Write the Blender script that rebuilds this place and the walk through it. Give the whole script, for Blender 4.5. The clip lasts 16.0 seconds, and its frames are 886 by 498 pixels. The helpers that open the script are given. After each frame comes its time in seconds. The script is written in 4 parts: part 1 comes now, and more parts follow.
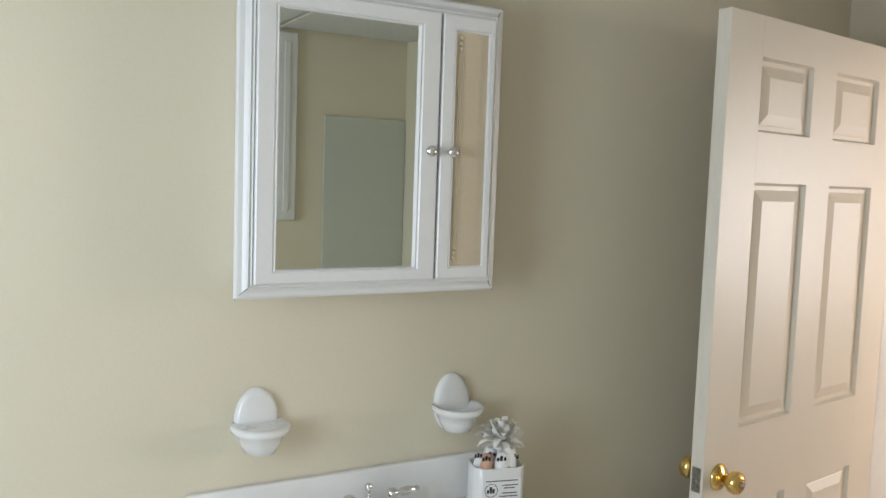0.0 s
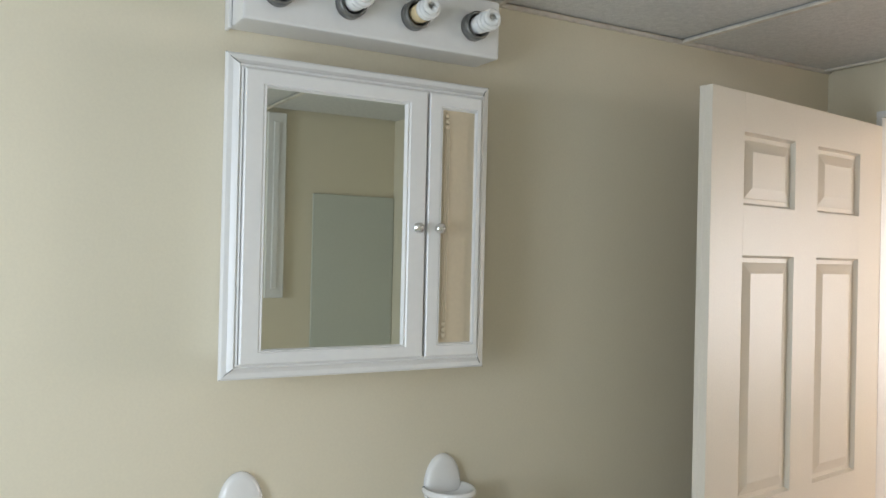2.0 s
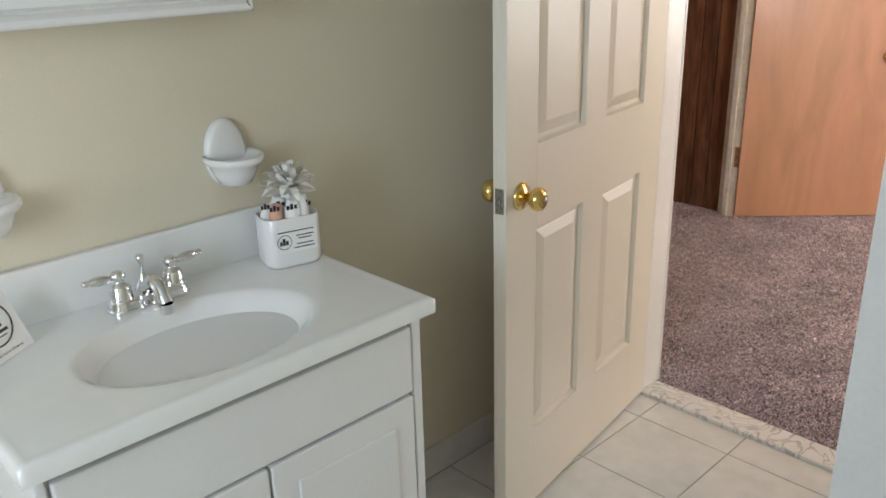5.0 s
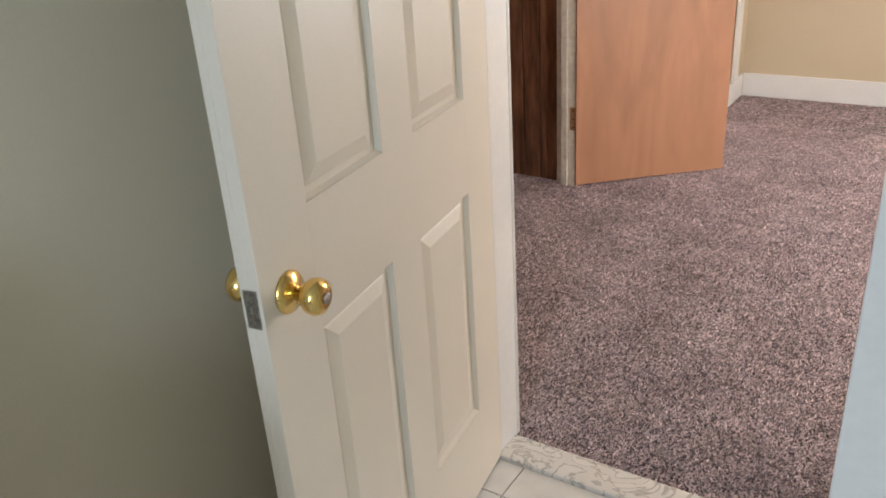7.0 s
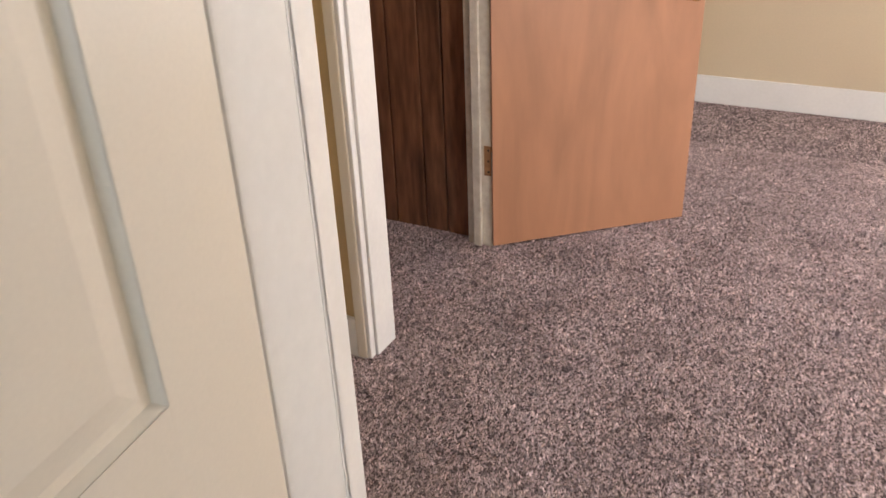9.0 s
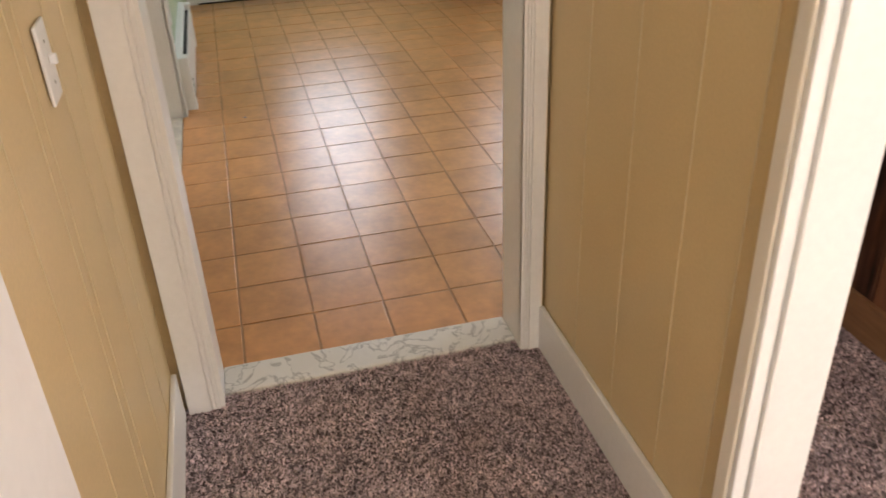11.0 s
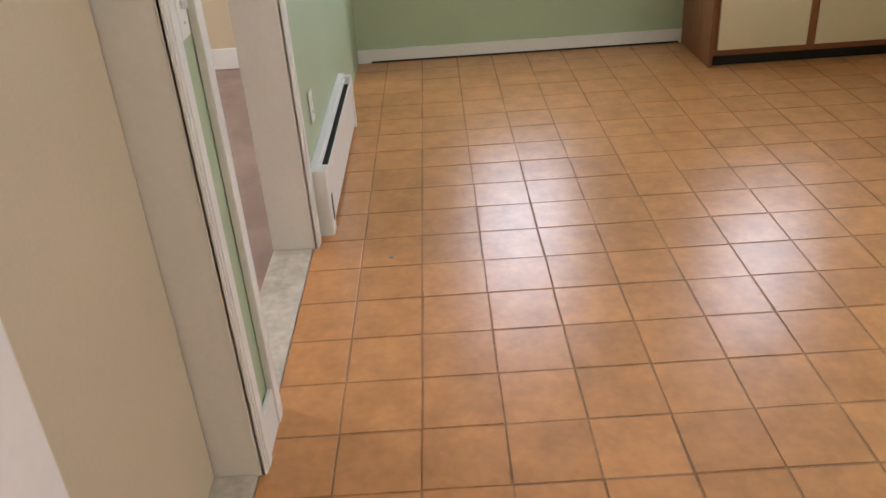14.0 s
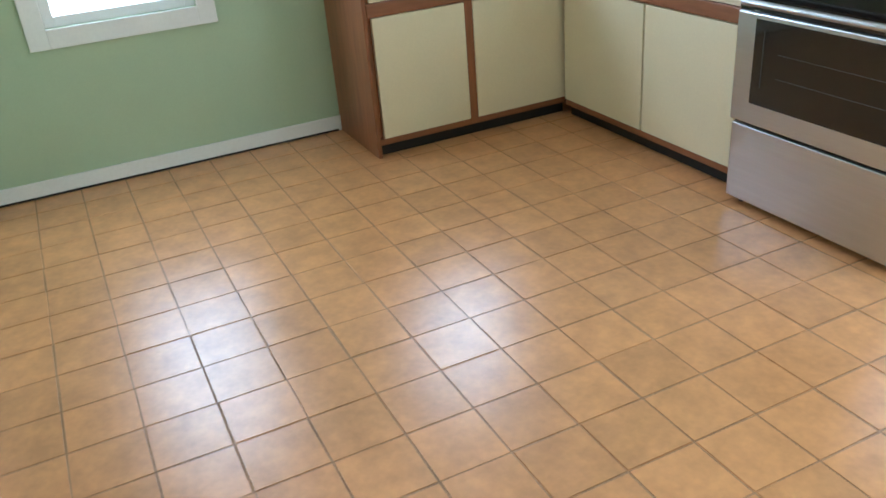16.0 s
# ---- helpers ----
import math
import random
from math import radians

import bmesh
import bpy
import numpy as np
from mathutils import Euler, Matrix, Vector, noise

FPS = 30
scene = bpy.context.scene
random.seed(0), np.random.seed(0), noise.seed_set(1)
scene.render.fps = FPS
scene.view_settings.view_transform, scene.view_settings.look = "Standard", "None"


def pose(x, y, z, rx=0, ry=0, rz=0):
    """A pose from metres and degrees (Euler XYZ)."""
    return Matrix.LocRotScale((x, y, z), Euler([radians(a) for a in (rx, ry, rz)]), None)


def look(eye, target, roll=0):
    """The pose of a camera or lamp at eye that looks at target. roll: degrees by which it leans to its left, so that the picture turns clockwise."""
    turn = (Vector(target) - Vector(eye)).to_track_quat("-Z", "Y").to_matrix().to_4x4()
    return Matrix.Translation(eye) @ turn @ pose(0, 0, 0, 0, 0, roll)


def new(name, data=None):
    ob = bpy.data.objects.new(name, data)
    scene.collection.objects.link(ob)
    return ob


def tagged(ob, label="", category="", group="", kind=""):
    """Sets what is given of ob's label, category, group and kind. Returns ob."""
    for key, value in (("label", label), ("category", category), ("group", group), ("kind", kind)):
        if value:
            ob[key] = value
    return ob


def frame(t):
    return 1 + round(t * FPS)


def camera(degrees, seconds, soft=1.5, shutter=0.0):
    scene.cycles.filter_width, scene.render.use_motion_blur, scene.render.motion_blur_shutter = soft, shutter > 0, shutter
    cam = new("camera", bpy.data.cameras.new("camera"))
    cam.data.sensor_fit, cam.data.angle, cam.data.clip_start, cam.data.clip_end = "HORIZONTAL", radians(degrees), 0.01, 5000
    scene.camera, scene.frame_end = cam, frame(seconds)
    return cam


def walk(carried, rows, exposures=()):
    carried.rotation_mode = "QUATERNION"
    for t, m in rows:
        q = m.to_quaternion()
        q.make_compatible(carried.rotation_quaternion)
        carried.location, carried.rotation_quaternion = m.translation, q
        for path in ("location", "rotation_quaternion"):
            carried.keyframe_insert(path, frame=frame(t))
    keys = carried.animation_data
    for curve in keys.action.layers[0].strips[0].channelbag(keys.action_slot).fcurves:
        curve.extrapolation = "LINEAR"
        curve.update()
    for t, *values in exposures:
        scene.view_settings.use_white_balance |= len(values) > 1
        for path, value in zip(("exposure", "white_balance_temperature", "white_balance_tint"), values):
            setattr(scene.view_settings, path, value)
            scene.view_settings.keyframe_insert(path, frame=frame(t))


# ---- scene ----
cam = camera(56.5, 16.0, shutter=0.2)
PATH = [
    (0, (1.690, 0.025, 1.595), (-0.046, 1.003, 1.426), 2.0),
    (0.5, (1.690, 0.027, 1.597), (-0.050, 1.010, 1.533), 1.7),
    (1, (1.690, 0.027, 1.598), (-0.048, 1.016, 1.569), 1.3),
    (1.5, (1.688, 0.030, 1.598), (-0.050, 1.019, 1.628), 1.0),
    (2, (1.680, 0.035, 1.597), (-0.053, 1.033, 1.611), 1.3),
    (2.5, (1.650, 0.055, 1.585), (-0.039, 1.123, 1.505), 0.8),
    (3, (1.612, 0.083, 1.550), (-0.029, 1.189, 1.261), -0.4),
    (3.5, (1.582, 0.095, 1.512), (-0.001, 1.241, 1.088), -1.1),
    (4, (1.556, 0.095, 1.487), (0.085, 1.333, 0.936), -0.8),
    (4.2, (1.550, 0.093, 1.478), (0.101, 1.343, 0.897), -1.0),
    (6.3, (1.362, 0.541, 1.453), (0.205, 1.946, 0.624), -2.4),
    (6.5, (1.296, 0.622, 1.446), (0.163, 2.047, 0.619), -2.8),
    (7, (1.129, 0.815, 1.448), (0.105, 2.313, 0.608), -3.8),
    (7.5, (0.986, 1.042, 1.448), (0.057, 2.587, 0.584), -3.9),
    (8, (0.864, 1.283, 1.445), (-0.001, 2.852, 0.556), -4.3),
    (8.2, (0.819, 1.38, 1.44), (0.038, 2.983, 0.535), -3.8),
    (10.3, (0.494, 2.646, 1.421), (-0.866, 3.634, 0.338), -3.1),
    (10.5, (0.445, 2.722, 1.417), (-1.026, 3.54, 0.337), -4.1),
    (11, (0.35, 2.829, 1.349), (-1.333, 3.237, 0.35), -2.4),
    (11.5, (0.168, 2.927, 1.339), (-1.553, 3.112, 0.337), -1.8),
    (12, (-0.046, 2.992, 1.338), (-1.756, 3.086, 0.306), -1.2),
    (12.5, (-0.271, 3.063, 1.383), (-1.996, 3.084, 0.371), 1.7),
    (13, (-0.465, 3.068, 1.357), (-2.198, 3.026, 0.359), 1.6),
    (13.5, (-0.676, 3.02, 1.379), (-2.416, 2.965, 0.393), -3.4),
    (14, (-0.919, 3.028, 1.376), (-2.672, 3.006, 0.412), -4.1),
    (14.5, (-1.149, 3.039, 1.39), (-2.901, 3.087, 0.426), -4.0),
    (15, (-1.361, 3.037, 1.401), (-3.101, 3.342, 0.463), -4.9),
    (15.5, (-1.537, 3.095, 1.416), (-3.185, 3.684, 0.447), -4.3),
    (16, (-1.688, 3.177, 1.443), (-3.308, 3.899, 0.518), -5.0),
]
walk(cam, [(t, look(eye, target, roll)) for t, eye, target, roll in PATH],
     [(0.0, -0.05, 6550, 12), (4.0, -0.1, 6450, 11), (6.5, -0.05, 6350, 11), (8.0, -0.03, 5750, 11), (10.5, 0.05, 6900, 15), (11.0, 0.32, 6550, 13), (12.0, 0.4, 6100, 12), (13.0, 0.42, 5600, 11), (13.5, 0.42, 6000, 15), (14.0, 0.45, 6500, 20), (14.5, 0.52, 6200, 15), (15.0, 0.62, 5800, 11), (16.0, 0.82, 5300, 5)])

# ---- world and light ----
world = bpy.data.worlds.new("sky")
scene.world = world
world.use_nodes = True
wn = world.node_tree.nodes
sky = wn.new("ShaderNodeTexSky")
sky.sky_type = "NISHITA"
sky.sun_disc = False
sky.sun_elevation, sky.sun_rotation = radians(48), radians(120)
world.node_tree.links.new(sky.outputs[0], wn["Background"].inputs[0])
wn["Background"].inputs[1].default_value = 0.12


def window_light(name, x, y, z, rx, ry, rz, w, h, watts, colour):
    d = bpy.data.lights.new(name, "AREA")
    d.shape, d.size, d.size_y, d.energy, d.color = "RECTANGLE", w, h, watts, colour
    ob = new(name, d)
    ob.matrix_world = pose(x, y, z, rx, ry, rz)
    return ob


sun = bpy.data.lights.new("sun", "SUN")
sun.energy, sun.angle, sun.color = 1.0, radians(12), (1, 0.95, 0.88)
new("sun", sun).matrix_world = pose(0, 0, 8, 42, 0, -150)

DAY = (0.80, 0.89, 1.0)
window_light("kitchen_daylight", -5.86, 3.51, 1.33, 90, 0, -90, 0.62, 1.1, 13.5, DAY)
window_light("sink_daylight", -5.86, 5.12, 1.62, 90, 0, -90, 0.62, 0.7, 12, DAY)
window_light("bathroom_daylight", 1.15, -1.09, 1.45, 90, 0, 0, 0.7, 1.0, 26, (0.72, 0.85, 1.0))
window_light("living_room_daylight", 2.86, 2.46, 1.4, 90, 0, 0, 0.66, 1.3, 80, (1, 0.97, 0.96))
# added fill in an unseen opening, lifts the hall's left wall and carpet
window_light("far_fill", 2.45, 6.26, 1.4, 90, 0, 180, 1.0, 1.3, 80, (1, 0.97, 0.96))
# added fill at an unseen window, brightens cabinets, left wall and floor
window_light("side_fill", -2.35, 6.17, 1.45, 90, 0, 180, 0.9, 1.1, 21, (0.95, 0.97, 1.0))
# added lamp, out of view, brightens the bedroom carpet past the doorway
window_light("bedroom_fill", -4.2, -0.44, 1.4, 90, 0, 0, 1.2, 1.2, 45, (1, 0.96, 0.93))


# ---- materials ----
def material(name, colour, rough=0.5, metal=0.0, vary=0.06, scale=3.0, grain=60.0, bump=0.05, spread=0.0, coat=0.0, stretch=(1, 1, 1), distance=0.01, dark=None, amount=0.5, warp=0.0):
    """Colour varied at two scales, with fine relief. spread: change from object to object."""
    m = bpy.data.materials.new(name)
    m.use_nodes = True
    nt = m.node_tree
    n, ln = nt.nodes, nt.links
    b = n["Principled BSDF"]
    b.inputs["Roughness"].default_value = rough
    b.inputs["Metallic"].default_value = metal
    b.inputs["Coat Weight"].default_value = coat
    b.inputs["Coat Roughness"].default_value = 0.15
    tc = n.new("ShaderNodeTexCoord")
    mp = n.new("ShaderNodeMapping")
    mp.inputs["Scale"].default_value = stretch
    geo = n.new("ShaderNodeNewGeometry")
    ln.new(geo.outputs["Position"], mp.inputs["Vector"])
    big, fine = n.new("ShaderNodeTexNoise"), n.new("ShaderNodeTexNoise")
    for node, s in ((big, scale), (fine, grain)):
        node.inputs["Scale"].default_value = s
        node.inputs["Detail"].default_value = 6
        ln.new(mp.outputs[0], node.inputs["Vector"])
    big.inputs["Distortion"].default_value = warp
    ramp = n.new("ShaderNodeValToRGB")
    low = dark or [c * (1 - 2.2 * vary) for c in colour]
    high = [min(1, c * (1 + 1.2 * vary)) for c in colour]
    ramp.color_ramp.elements[0].position, ramp.color_ramp.elements[1].position = 0.3, 0.7
    ramp.color_ramp.elements[0].color, ramp.color_ramp.elements[1].color = (*low, 1), (*high, 1)
    mix = n.new("ShaderNodeMix")
    mix.data_type = "FLOAT"
    mix.inputs["Factor"].default_value = amount
    ln.new(big.outputs[0], mix.inputs["A"])
    ln.new(fine.outputs[0], mix.inputs["B"])
    last = mix.outputs[0]
    if spread:
        info = n.new("ShaderNodeObjectInfo")
        off = n.new("ShaderNodeMath")
        off.operation, off.inputs[1].default_value = "MULTIPLY_ADD", spread
        ln.new(info.outputs["Random"], off.inputs[0])
        ln.new(last, off.inputs[2])
        sub = n.new("ShaderNodeMath")
        sub.operation, sub.inputs[1].default_value = "SUBTRACT", spread / 2
        ln.new(off.outputs[0], sub.inputs[0])
        last = sub.outputs[0]
    ln.new(last, ramp.inputs[0])
    ln.new(ramp.outputs[0], b.inputs["Base Color"])
    if bump:
        bp = n.new("ShaderNodeBump")
        bp.inputs["Strength"].default_value = bump
        bp.inputs["Distance"].default_value = distance
        ln.new(fine.outputs[0], bp.inputs["Height"])
        ln.new(bp.outputs[0], b.inputs["Normal"])
    return m


BATH_PAINT = material("bathroom_paint", (0.76, 0.69, 0.535), 0.42, vary=0.02, scale=2, grain=180, bump=0.06, distance=0.004)
BATH_GREEN = material("surround_panel", (0.60, 0.62, 0.55), 0.35, vary=0.02, scale=2, grain=90, bump=0.03)
HALL_PAINT = material("hall_paint", (0.66, 0.505, 0.27), 0.38, vary=0.04, scale=3, grain=150, bump=0.08, distance=0.004)
ROOM_PAINT = material("room_paint", (0.62, 0.52, 0.37), 0.5, vary=0.03, scale=2, grain=120, bump=0.05, distance=0.004)
GREEN_PAINT = material("green_paint", (0.43, 0.53, 0.36), 0.45, vary=0.03, scale=2, grain=160, bump=0.06, distance=0.004)
TRIM = material("white_trim_paint", (0.82, 0.81, 0.79), 0.32, vary=0.025, scale=5, grain=70, bump=0.08, distance=0.004)
WORN_TRIM = material("worn_trim_paint", (0.74, 0.70, 0.62), 0.45, vary=0.1, scale=9, grain=45, bump=0.2, dark=(0.58, 0.52, 0.44), distance=0.006)
DOOR_PAINT = material("cream_door_paint", (0.80, 0.735, 0.625), 0.36, vary=0.02, scale=3, grain=220, bump=0.05, distance=0.003)
WHITE = material("white_enamel", (0.82, 0.81, 0.79), 0.28, vary=0.012, scale=4, grain=90, bump=0.0)
CERAMIC = material("white_ceramic", (0.84, 0.83, 0.81), 0.12, vary=0.01, scale=4, grain=40, bump=0.0, coat=0.4)
MARBLE_TOP = material("cultured_marble", (0.88, 0.87, 0.84), 0.14, vary=0.015, scale=5, grain=30, bump=0.0, coat=0.3)
CEILING = material("ceiling_tile", (0.74, 0.73, 0.70), 0.9, vary=0.08, scale=60, grain=240, bump=0.5, distance=0.004)
PLASTER = material("ceiling_plaster", (0.78, 0.76, 0.72), 0.8, vary=0.03, scale=3, grain=80, bump=0.1)
CHROME = material("chrome", (0.78, 0.78, 0.78), 0.08, 1.0, vary=0.01, bump=0.0)
BRASS = material("polished_brass", (0.83, 0.60, 0.22), 0.14, 1.0, vary=0.05, scale=30, bump=0.02)
OLD_STEEL = material("worn_steel", (0.42, 0.40, 0.36), 0.4, 1.0, vary=0.25, scale=90, grain=200, bump=0.2)
STEEL = material("brushed_stainless", (0.60, 0.60, 0.61), 0.3, 1.0, vary=0.04, scale=3, grain=80, bump=0.08, stretch=(0.05, 1, 1), distance=0.002)
# near-black: paints shade into gaps, slots and recesses; also the range's feet
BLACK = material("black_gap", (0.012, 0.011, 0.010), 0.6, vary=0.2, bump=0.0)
BLACK_GLOSS = material("black_glass", (0.015, 0.013, 0.012), 0.06, vary=0.05, bump=0.0, coat=0.3)
OAK = material("oak_stain", (0.29, 0.108, 0.042), 0.4, vary=0.2, scale=6, grain=45, bump=0.1, stretch=(1, 1, 0.12), distance=0.003)
OAK_ACROSS = material("oak_stain_across", (0.29, 0.108, 0.042), 0.4, vary=0.2, scale=6, grain=45, bump=0.1, stretch=(0.15, 0.15, 1), distance=0.003)
LAMINATE = material("cream_laminate", (0.82, 0.72, 0.50), 0.4, vary=0.025, scale=4, grain=120, bump=0.05, distance=0.003)
PLY = material("plywood_veneer", (0.47, 0.24, 0.14), 0.38, vary=0.09, scale=3.2, grain=26, bump=0.05, stretch=(1.2, 1.2, 0.3), distance=0.003, amount=0.22, coat=0.15, warp=2.2)
PANEL = material("dark_panelling", (0.22, 0.10, 0.052), 0.36, vary=0.4, scale=10, grain=45, bump=0.2, stretch=(1, 1, 0.14), spread=0.25, dark=(0.018, 0.009, 0.006))
PANEL_TRIM = material("reddish_trim_wood", (0.30, 0.10, 0.04), 0.4, vary=0.25, scale=5, grain=40, bump=0.1, stretch=(1, 1, 0.2))
SCRAP = material("raw_baseboard_wood", (0.36, 0.19, 0.09), 0.5, vary=0.2, scale=5, grain=40, bump=0.1, stretch=(0.2, 1, 1))
TILE = material("terracotta_tile", (0.61, 0.295, 0.115), 0.28, vary=0.11, scale=10, grain=42, bump=0.03, spread=0.14, distance=0.004, amount=0.35)
GROUT = material("brown_grout", (0.43, 0.25, 0.135), 0.8, vary=0.25, scale=5, grain=150, bump=0.3)
BATH_TILE = material("marbled_floor_tile", (0.76, 0.74, 0.70), 0.22, vary=0.06, scale=6, grain=18, bump=0.0, spread=0.1)
BATH_GROUT = material("grey_grout", (0.34, 0.32, 0.29), 0.85, vary=0.1, grain=120, bump=0.2)
CARPET_BASE = material("carpet_backing", (0.20, 0.15, 0.148), 0.95, vary=0.25, scale=7, grain=260, bump=0.6, distance=0.01)
CARPET = material("carpet_pile", (0.44, 0.335, 0.30), 0.95, vary=0.32, scale=4.5, grain=420, bump=0.4, amount=0.72, dark=(0.13, 0.085, 0.075))
PAPER = material("white_card", (0.88, 0.87, 0.85), 0.55, vary=0.01, bump=0.02)
INK = material("black_ink", (0.02, 0.02, 0.022), 0.5, vary=0.05, bump=0.0)
PEACH = material("peach_soap", (0.72, 0.42, 0.29), 0.35, vary=0.06, bump=0.02)
RIBBON = material("pearl_ribbon", (0.9, 0.88, 0.82), 0.45, vary=0.02, bump=0.0, coat=0.5)
GREY_RING = material("grey_socket", (0.22, 0.22, 0.21), 0.35, 0.6, vary=0.05, bump=0.0)
TUBE = material("frosted_tube", (0.85, 0.85, 0.82), 0.25, vary=0.01, bump=0.0, coat=0.3)
TUBE_WARM = material("yellowed_tube_base", (0.78, 0.62, 0.36), 0.35, vary=0.06, bump=0.0)
BLUE = material("blue_paint_speck", (0.10, 0.24, 0.42), 0.5, bump=0.0)

RACK = material("dark_rack_wire", (0.07, 0.065, 0.06), 0.5, vary=0.05, bump=0.0)

MIRROR = bpy.data.materials.new("mirror")
MIRROR.use_nodes = True
mb = MIRROR.node_tree.nodes["Principled BSDF"]
mb.inputs["Base Color"].default_value = (0.74, 0.76, 0.70, 1)
mb.inputs["Metallic"].default_value, mb.inputs["Roughness"].default_value = 1, 0.015
GLASS = bpy.data.materials.new("window_glass")
GLASS.use_nodes = True
gb = GLASS.node_tree.nodes["Principled BSDF"]
gb.inputs["Transmission Weight"].default_value, gb.inputs["Roughness"].default_value = 1, 0.0


def veined(name, base, vein, scale):
    m = bpy.data.materials.new(name)
    m.use_nodes = True
    n, ln = m.node_tree.nodes, m.node_tree.links
    geo, noi, ramp = n.new("ShaderNodeNewGeometry"), n.new("ShaderNodeTexNoise"), n.new("ShaderNodeValToRGB")
    noi.inputs["Scale"].default_value, noi.inputs["Detail"].default_value = scale, 8
    noi.inputs["Distortion"].default_value = 1.8
    ln.new(geo.outputs["Position"], noi.inputs["Vector"])
    e = ramp.color_ramp.elements
    e[0].position, e[1].position = 0.40, 0.60
    e[0].color, e[1].color = (*base, 1), (*[c * 0.94 for c in base], 1)
    mid = e.new(0.5)
    mid.color = (*vein, 1)
    for p in (0.465, 0.535):
        e.new(p).color = (*[c * 0.97 for c in base], 1)
    ln.new(noi.outputs[0], ramp.inputs[0])
    b = n["Principled BSDF"]
    ln.new(ramp.outputs[0], b.inputs["Base Color"])
    b.inputs["Roughness"].default_value = 0.28
    return m


PLAIN_SILL = material("worn_pale_marble", (0.60, 0.56, 0.48), 0.4, vary=0.16, scale=7, grain=40, bump=0.05)
MARBLE = veined("veined_marble", (0.76, 0.73, 0.68), (0.42, 0.40, 0.37), 9)


# ---- building helpers ----
def block(bm, lo, hi, bevel=0.0):
    """A box from corner to corner, its edges rounded by bevel."""
    size = [max(abs(b - a), 1e-4) for a, b in zip(lo, hi)]
    mid = [(a + b) / 2 for a, b in zip(lo, hi)]
    made = bmesh.ops.create_cube(bm, size=1.0, matrix=Matrix.Translation(mid) @ Matrix.Diagonal((*size, 1)))
    if bevel:
        edges = list({e for v in made["verts"] for e in v.link_edges})
        bmesh.ops.bevel(bm, geom=edges, offset=min(bevel, min(size) * 0.45), segments=2, affect="EDGES", profile=0.6)
    return bm


def tube(bm, m, r1, r2, depth, seg=24):
    bmesh.ops.create_cone(bm, cap_ends=True, segments=seg, radius1=r1, radius2=r2, depth=depth, matrix=m)
    return bm


def lathe(bm, m, profile, seg=28):
    """Turn (radius, height) pairs round the z axis of m."""
    rings = [[bm.verts.new(m @ Vector((r * math.cos(a), r * math.sin(a), h))) for a in (2 * math.pi * i / seg for i in range(seg))] for r, h in profile]
    for a, b in zip(rings, rings[1:]):
        for i in range(seg):
            bm.faces.new((a[i], a[(i + 1) % seg], b[(i + 1) % seg], b[i]))
    bm.faces.new(list(reversed(rings[0])))
    bm.faces.new(rings[-1])
    return bm


def part(name, bm, mat, parent=None, label="", smooth=False):
    me = bpy.data.meshes.new(name)
    bmesh.ops.recalc_face_normals(bm, faces=bm.faces)
    bm.to_mesh(me)
    bm.free()
    me.materials.append(mat)
    if smooth:
        for p in me.polygons:
            p.use_smooth = True
    ob = new(name, me)
    if parent:
        ob.parent = parent
    if label:
        ob["label"] = label
    return ob


def piece(name, lo, hi, mat, parent=None, bevel=0.003, label=""):
    return part(name, block(bmesh.new(), lo, hi, bevel), mat, parent, label)


def thing(name, label, category, at=(0, 0, 0), turn=0.0, group=""):
    ob = new(name)
    ob.matrix_world = pose(*at, 0, 0, turn)
    return tagged(ob, label, category, group)


def setting(name, boxes, mat, label, bevel=0.0):
    bm = bmesh.new()
    for lo, hi in boxes:
        block(bm, lo, hi, bevel)
    return tagged(part(name, bm, mat), label, "", "", "structure")


def wire(name, points, radius, mat, parent, cyclic=False):
    cu = bpy.data.curves.new(name, "CURVE")
    cu.dimensions, cu.bevel_depth, cu.bevel_resolution = "3D", radius, 3
    sp = cu.splines.new("POLY")
    sp.points.add(len(points) - 1)
    for p, q in zip(sp.points, points):
        p.co = (*q, 1)
    sp.use_cyclic_u = cyclic
    tmp = bpy.data.objects.new(name, cu)
    scene.collection.objects.link(tmp)
    me = bpy.data.meshes.new_from_object(tmp.evaluated_get(bpy.context.evaluated_depsgraph_get()))
    bpy.data.objects.remove(tmp)
    me.name = name
    me.materials.append(mat)
    for p in me.polygons:
        p.use_smooth = True
    ob = new(name, me)
    ob.parent = parent
    return ob


# ---- the large structure ----
HB, H = 2.195, 2.42          # ceiling heights of the bathroom and of the rest
XA = 0.04                    # the vanity wall
Y1, Y2, YH, Y3 = 2.36, 2.40, 2.447, 2.555   # doorway wall: bathroom side, middle, hall side; the panelled hall wall
DL, DR = 0.222, 1.085        # the bathroom doorway

setting("ground", [((-40, -40, -0.7), (40, 40, -0.5))], material("lawn", (0.09, 0.13, 0.05), 0.9, vary=0.3, scale=2, grain=30), "plain grass ground outside the house")
setting("floor_base", [((-6.1, -1.3, -0.35), (3.5, 6.5, -0.02))], GROUT, "hidden floor slab under the rooms")
setting("wall_vanity", [((-0.08, -1.2, 0), (XA, Y1, H))], BATH_PAINT, "smooth cream painted bathroom wall")
setting("wall_bathroom_end", [((XA, -1.2, 0), (0.75, -1.05, H)), ((1.55, -1.2, 0), (2.42, -1.05, H)), ((0.75, -1.2, 0), (1.55, -1.05, 0.9)), ((0.75, -1.2, 2.0), (1.55, -1.05, H))], BATH_PAINT, "cream painted end wall of the bathroom with a window")
setting("wall_bathroom_far", [((2.0, -1.05, 0), (2.12, Y1, H))], BATH_PAINT, "cream painted wall facing the vanity")
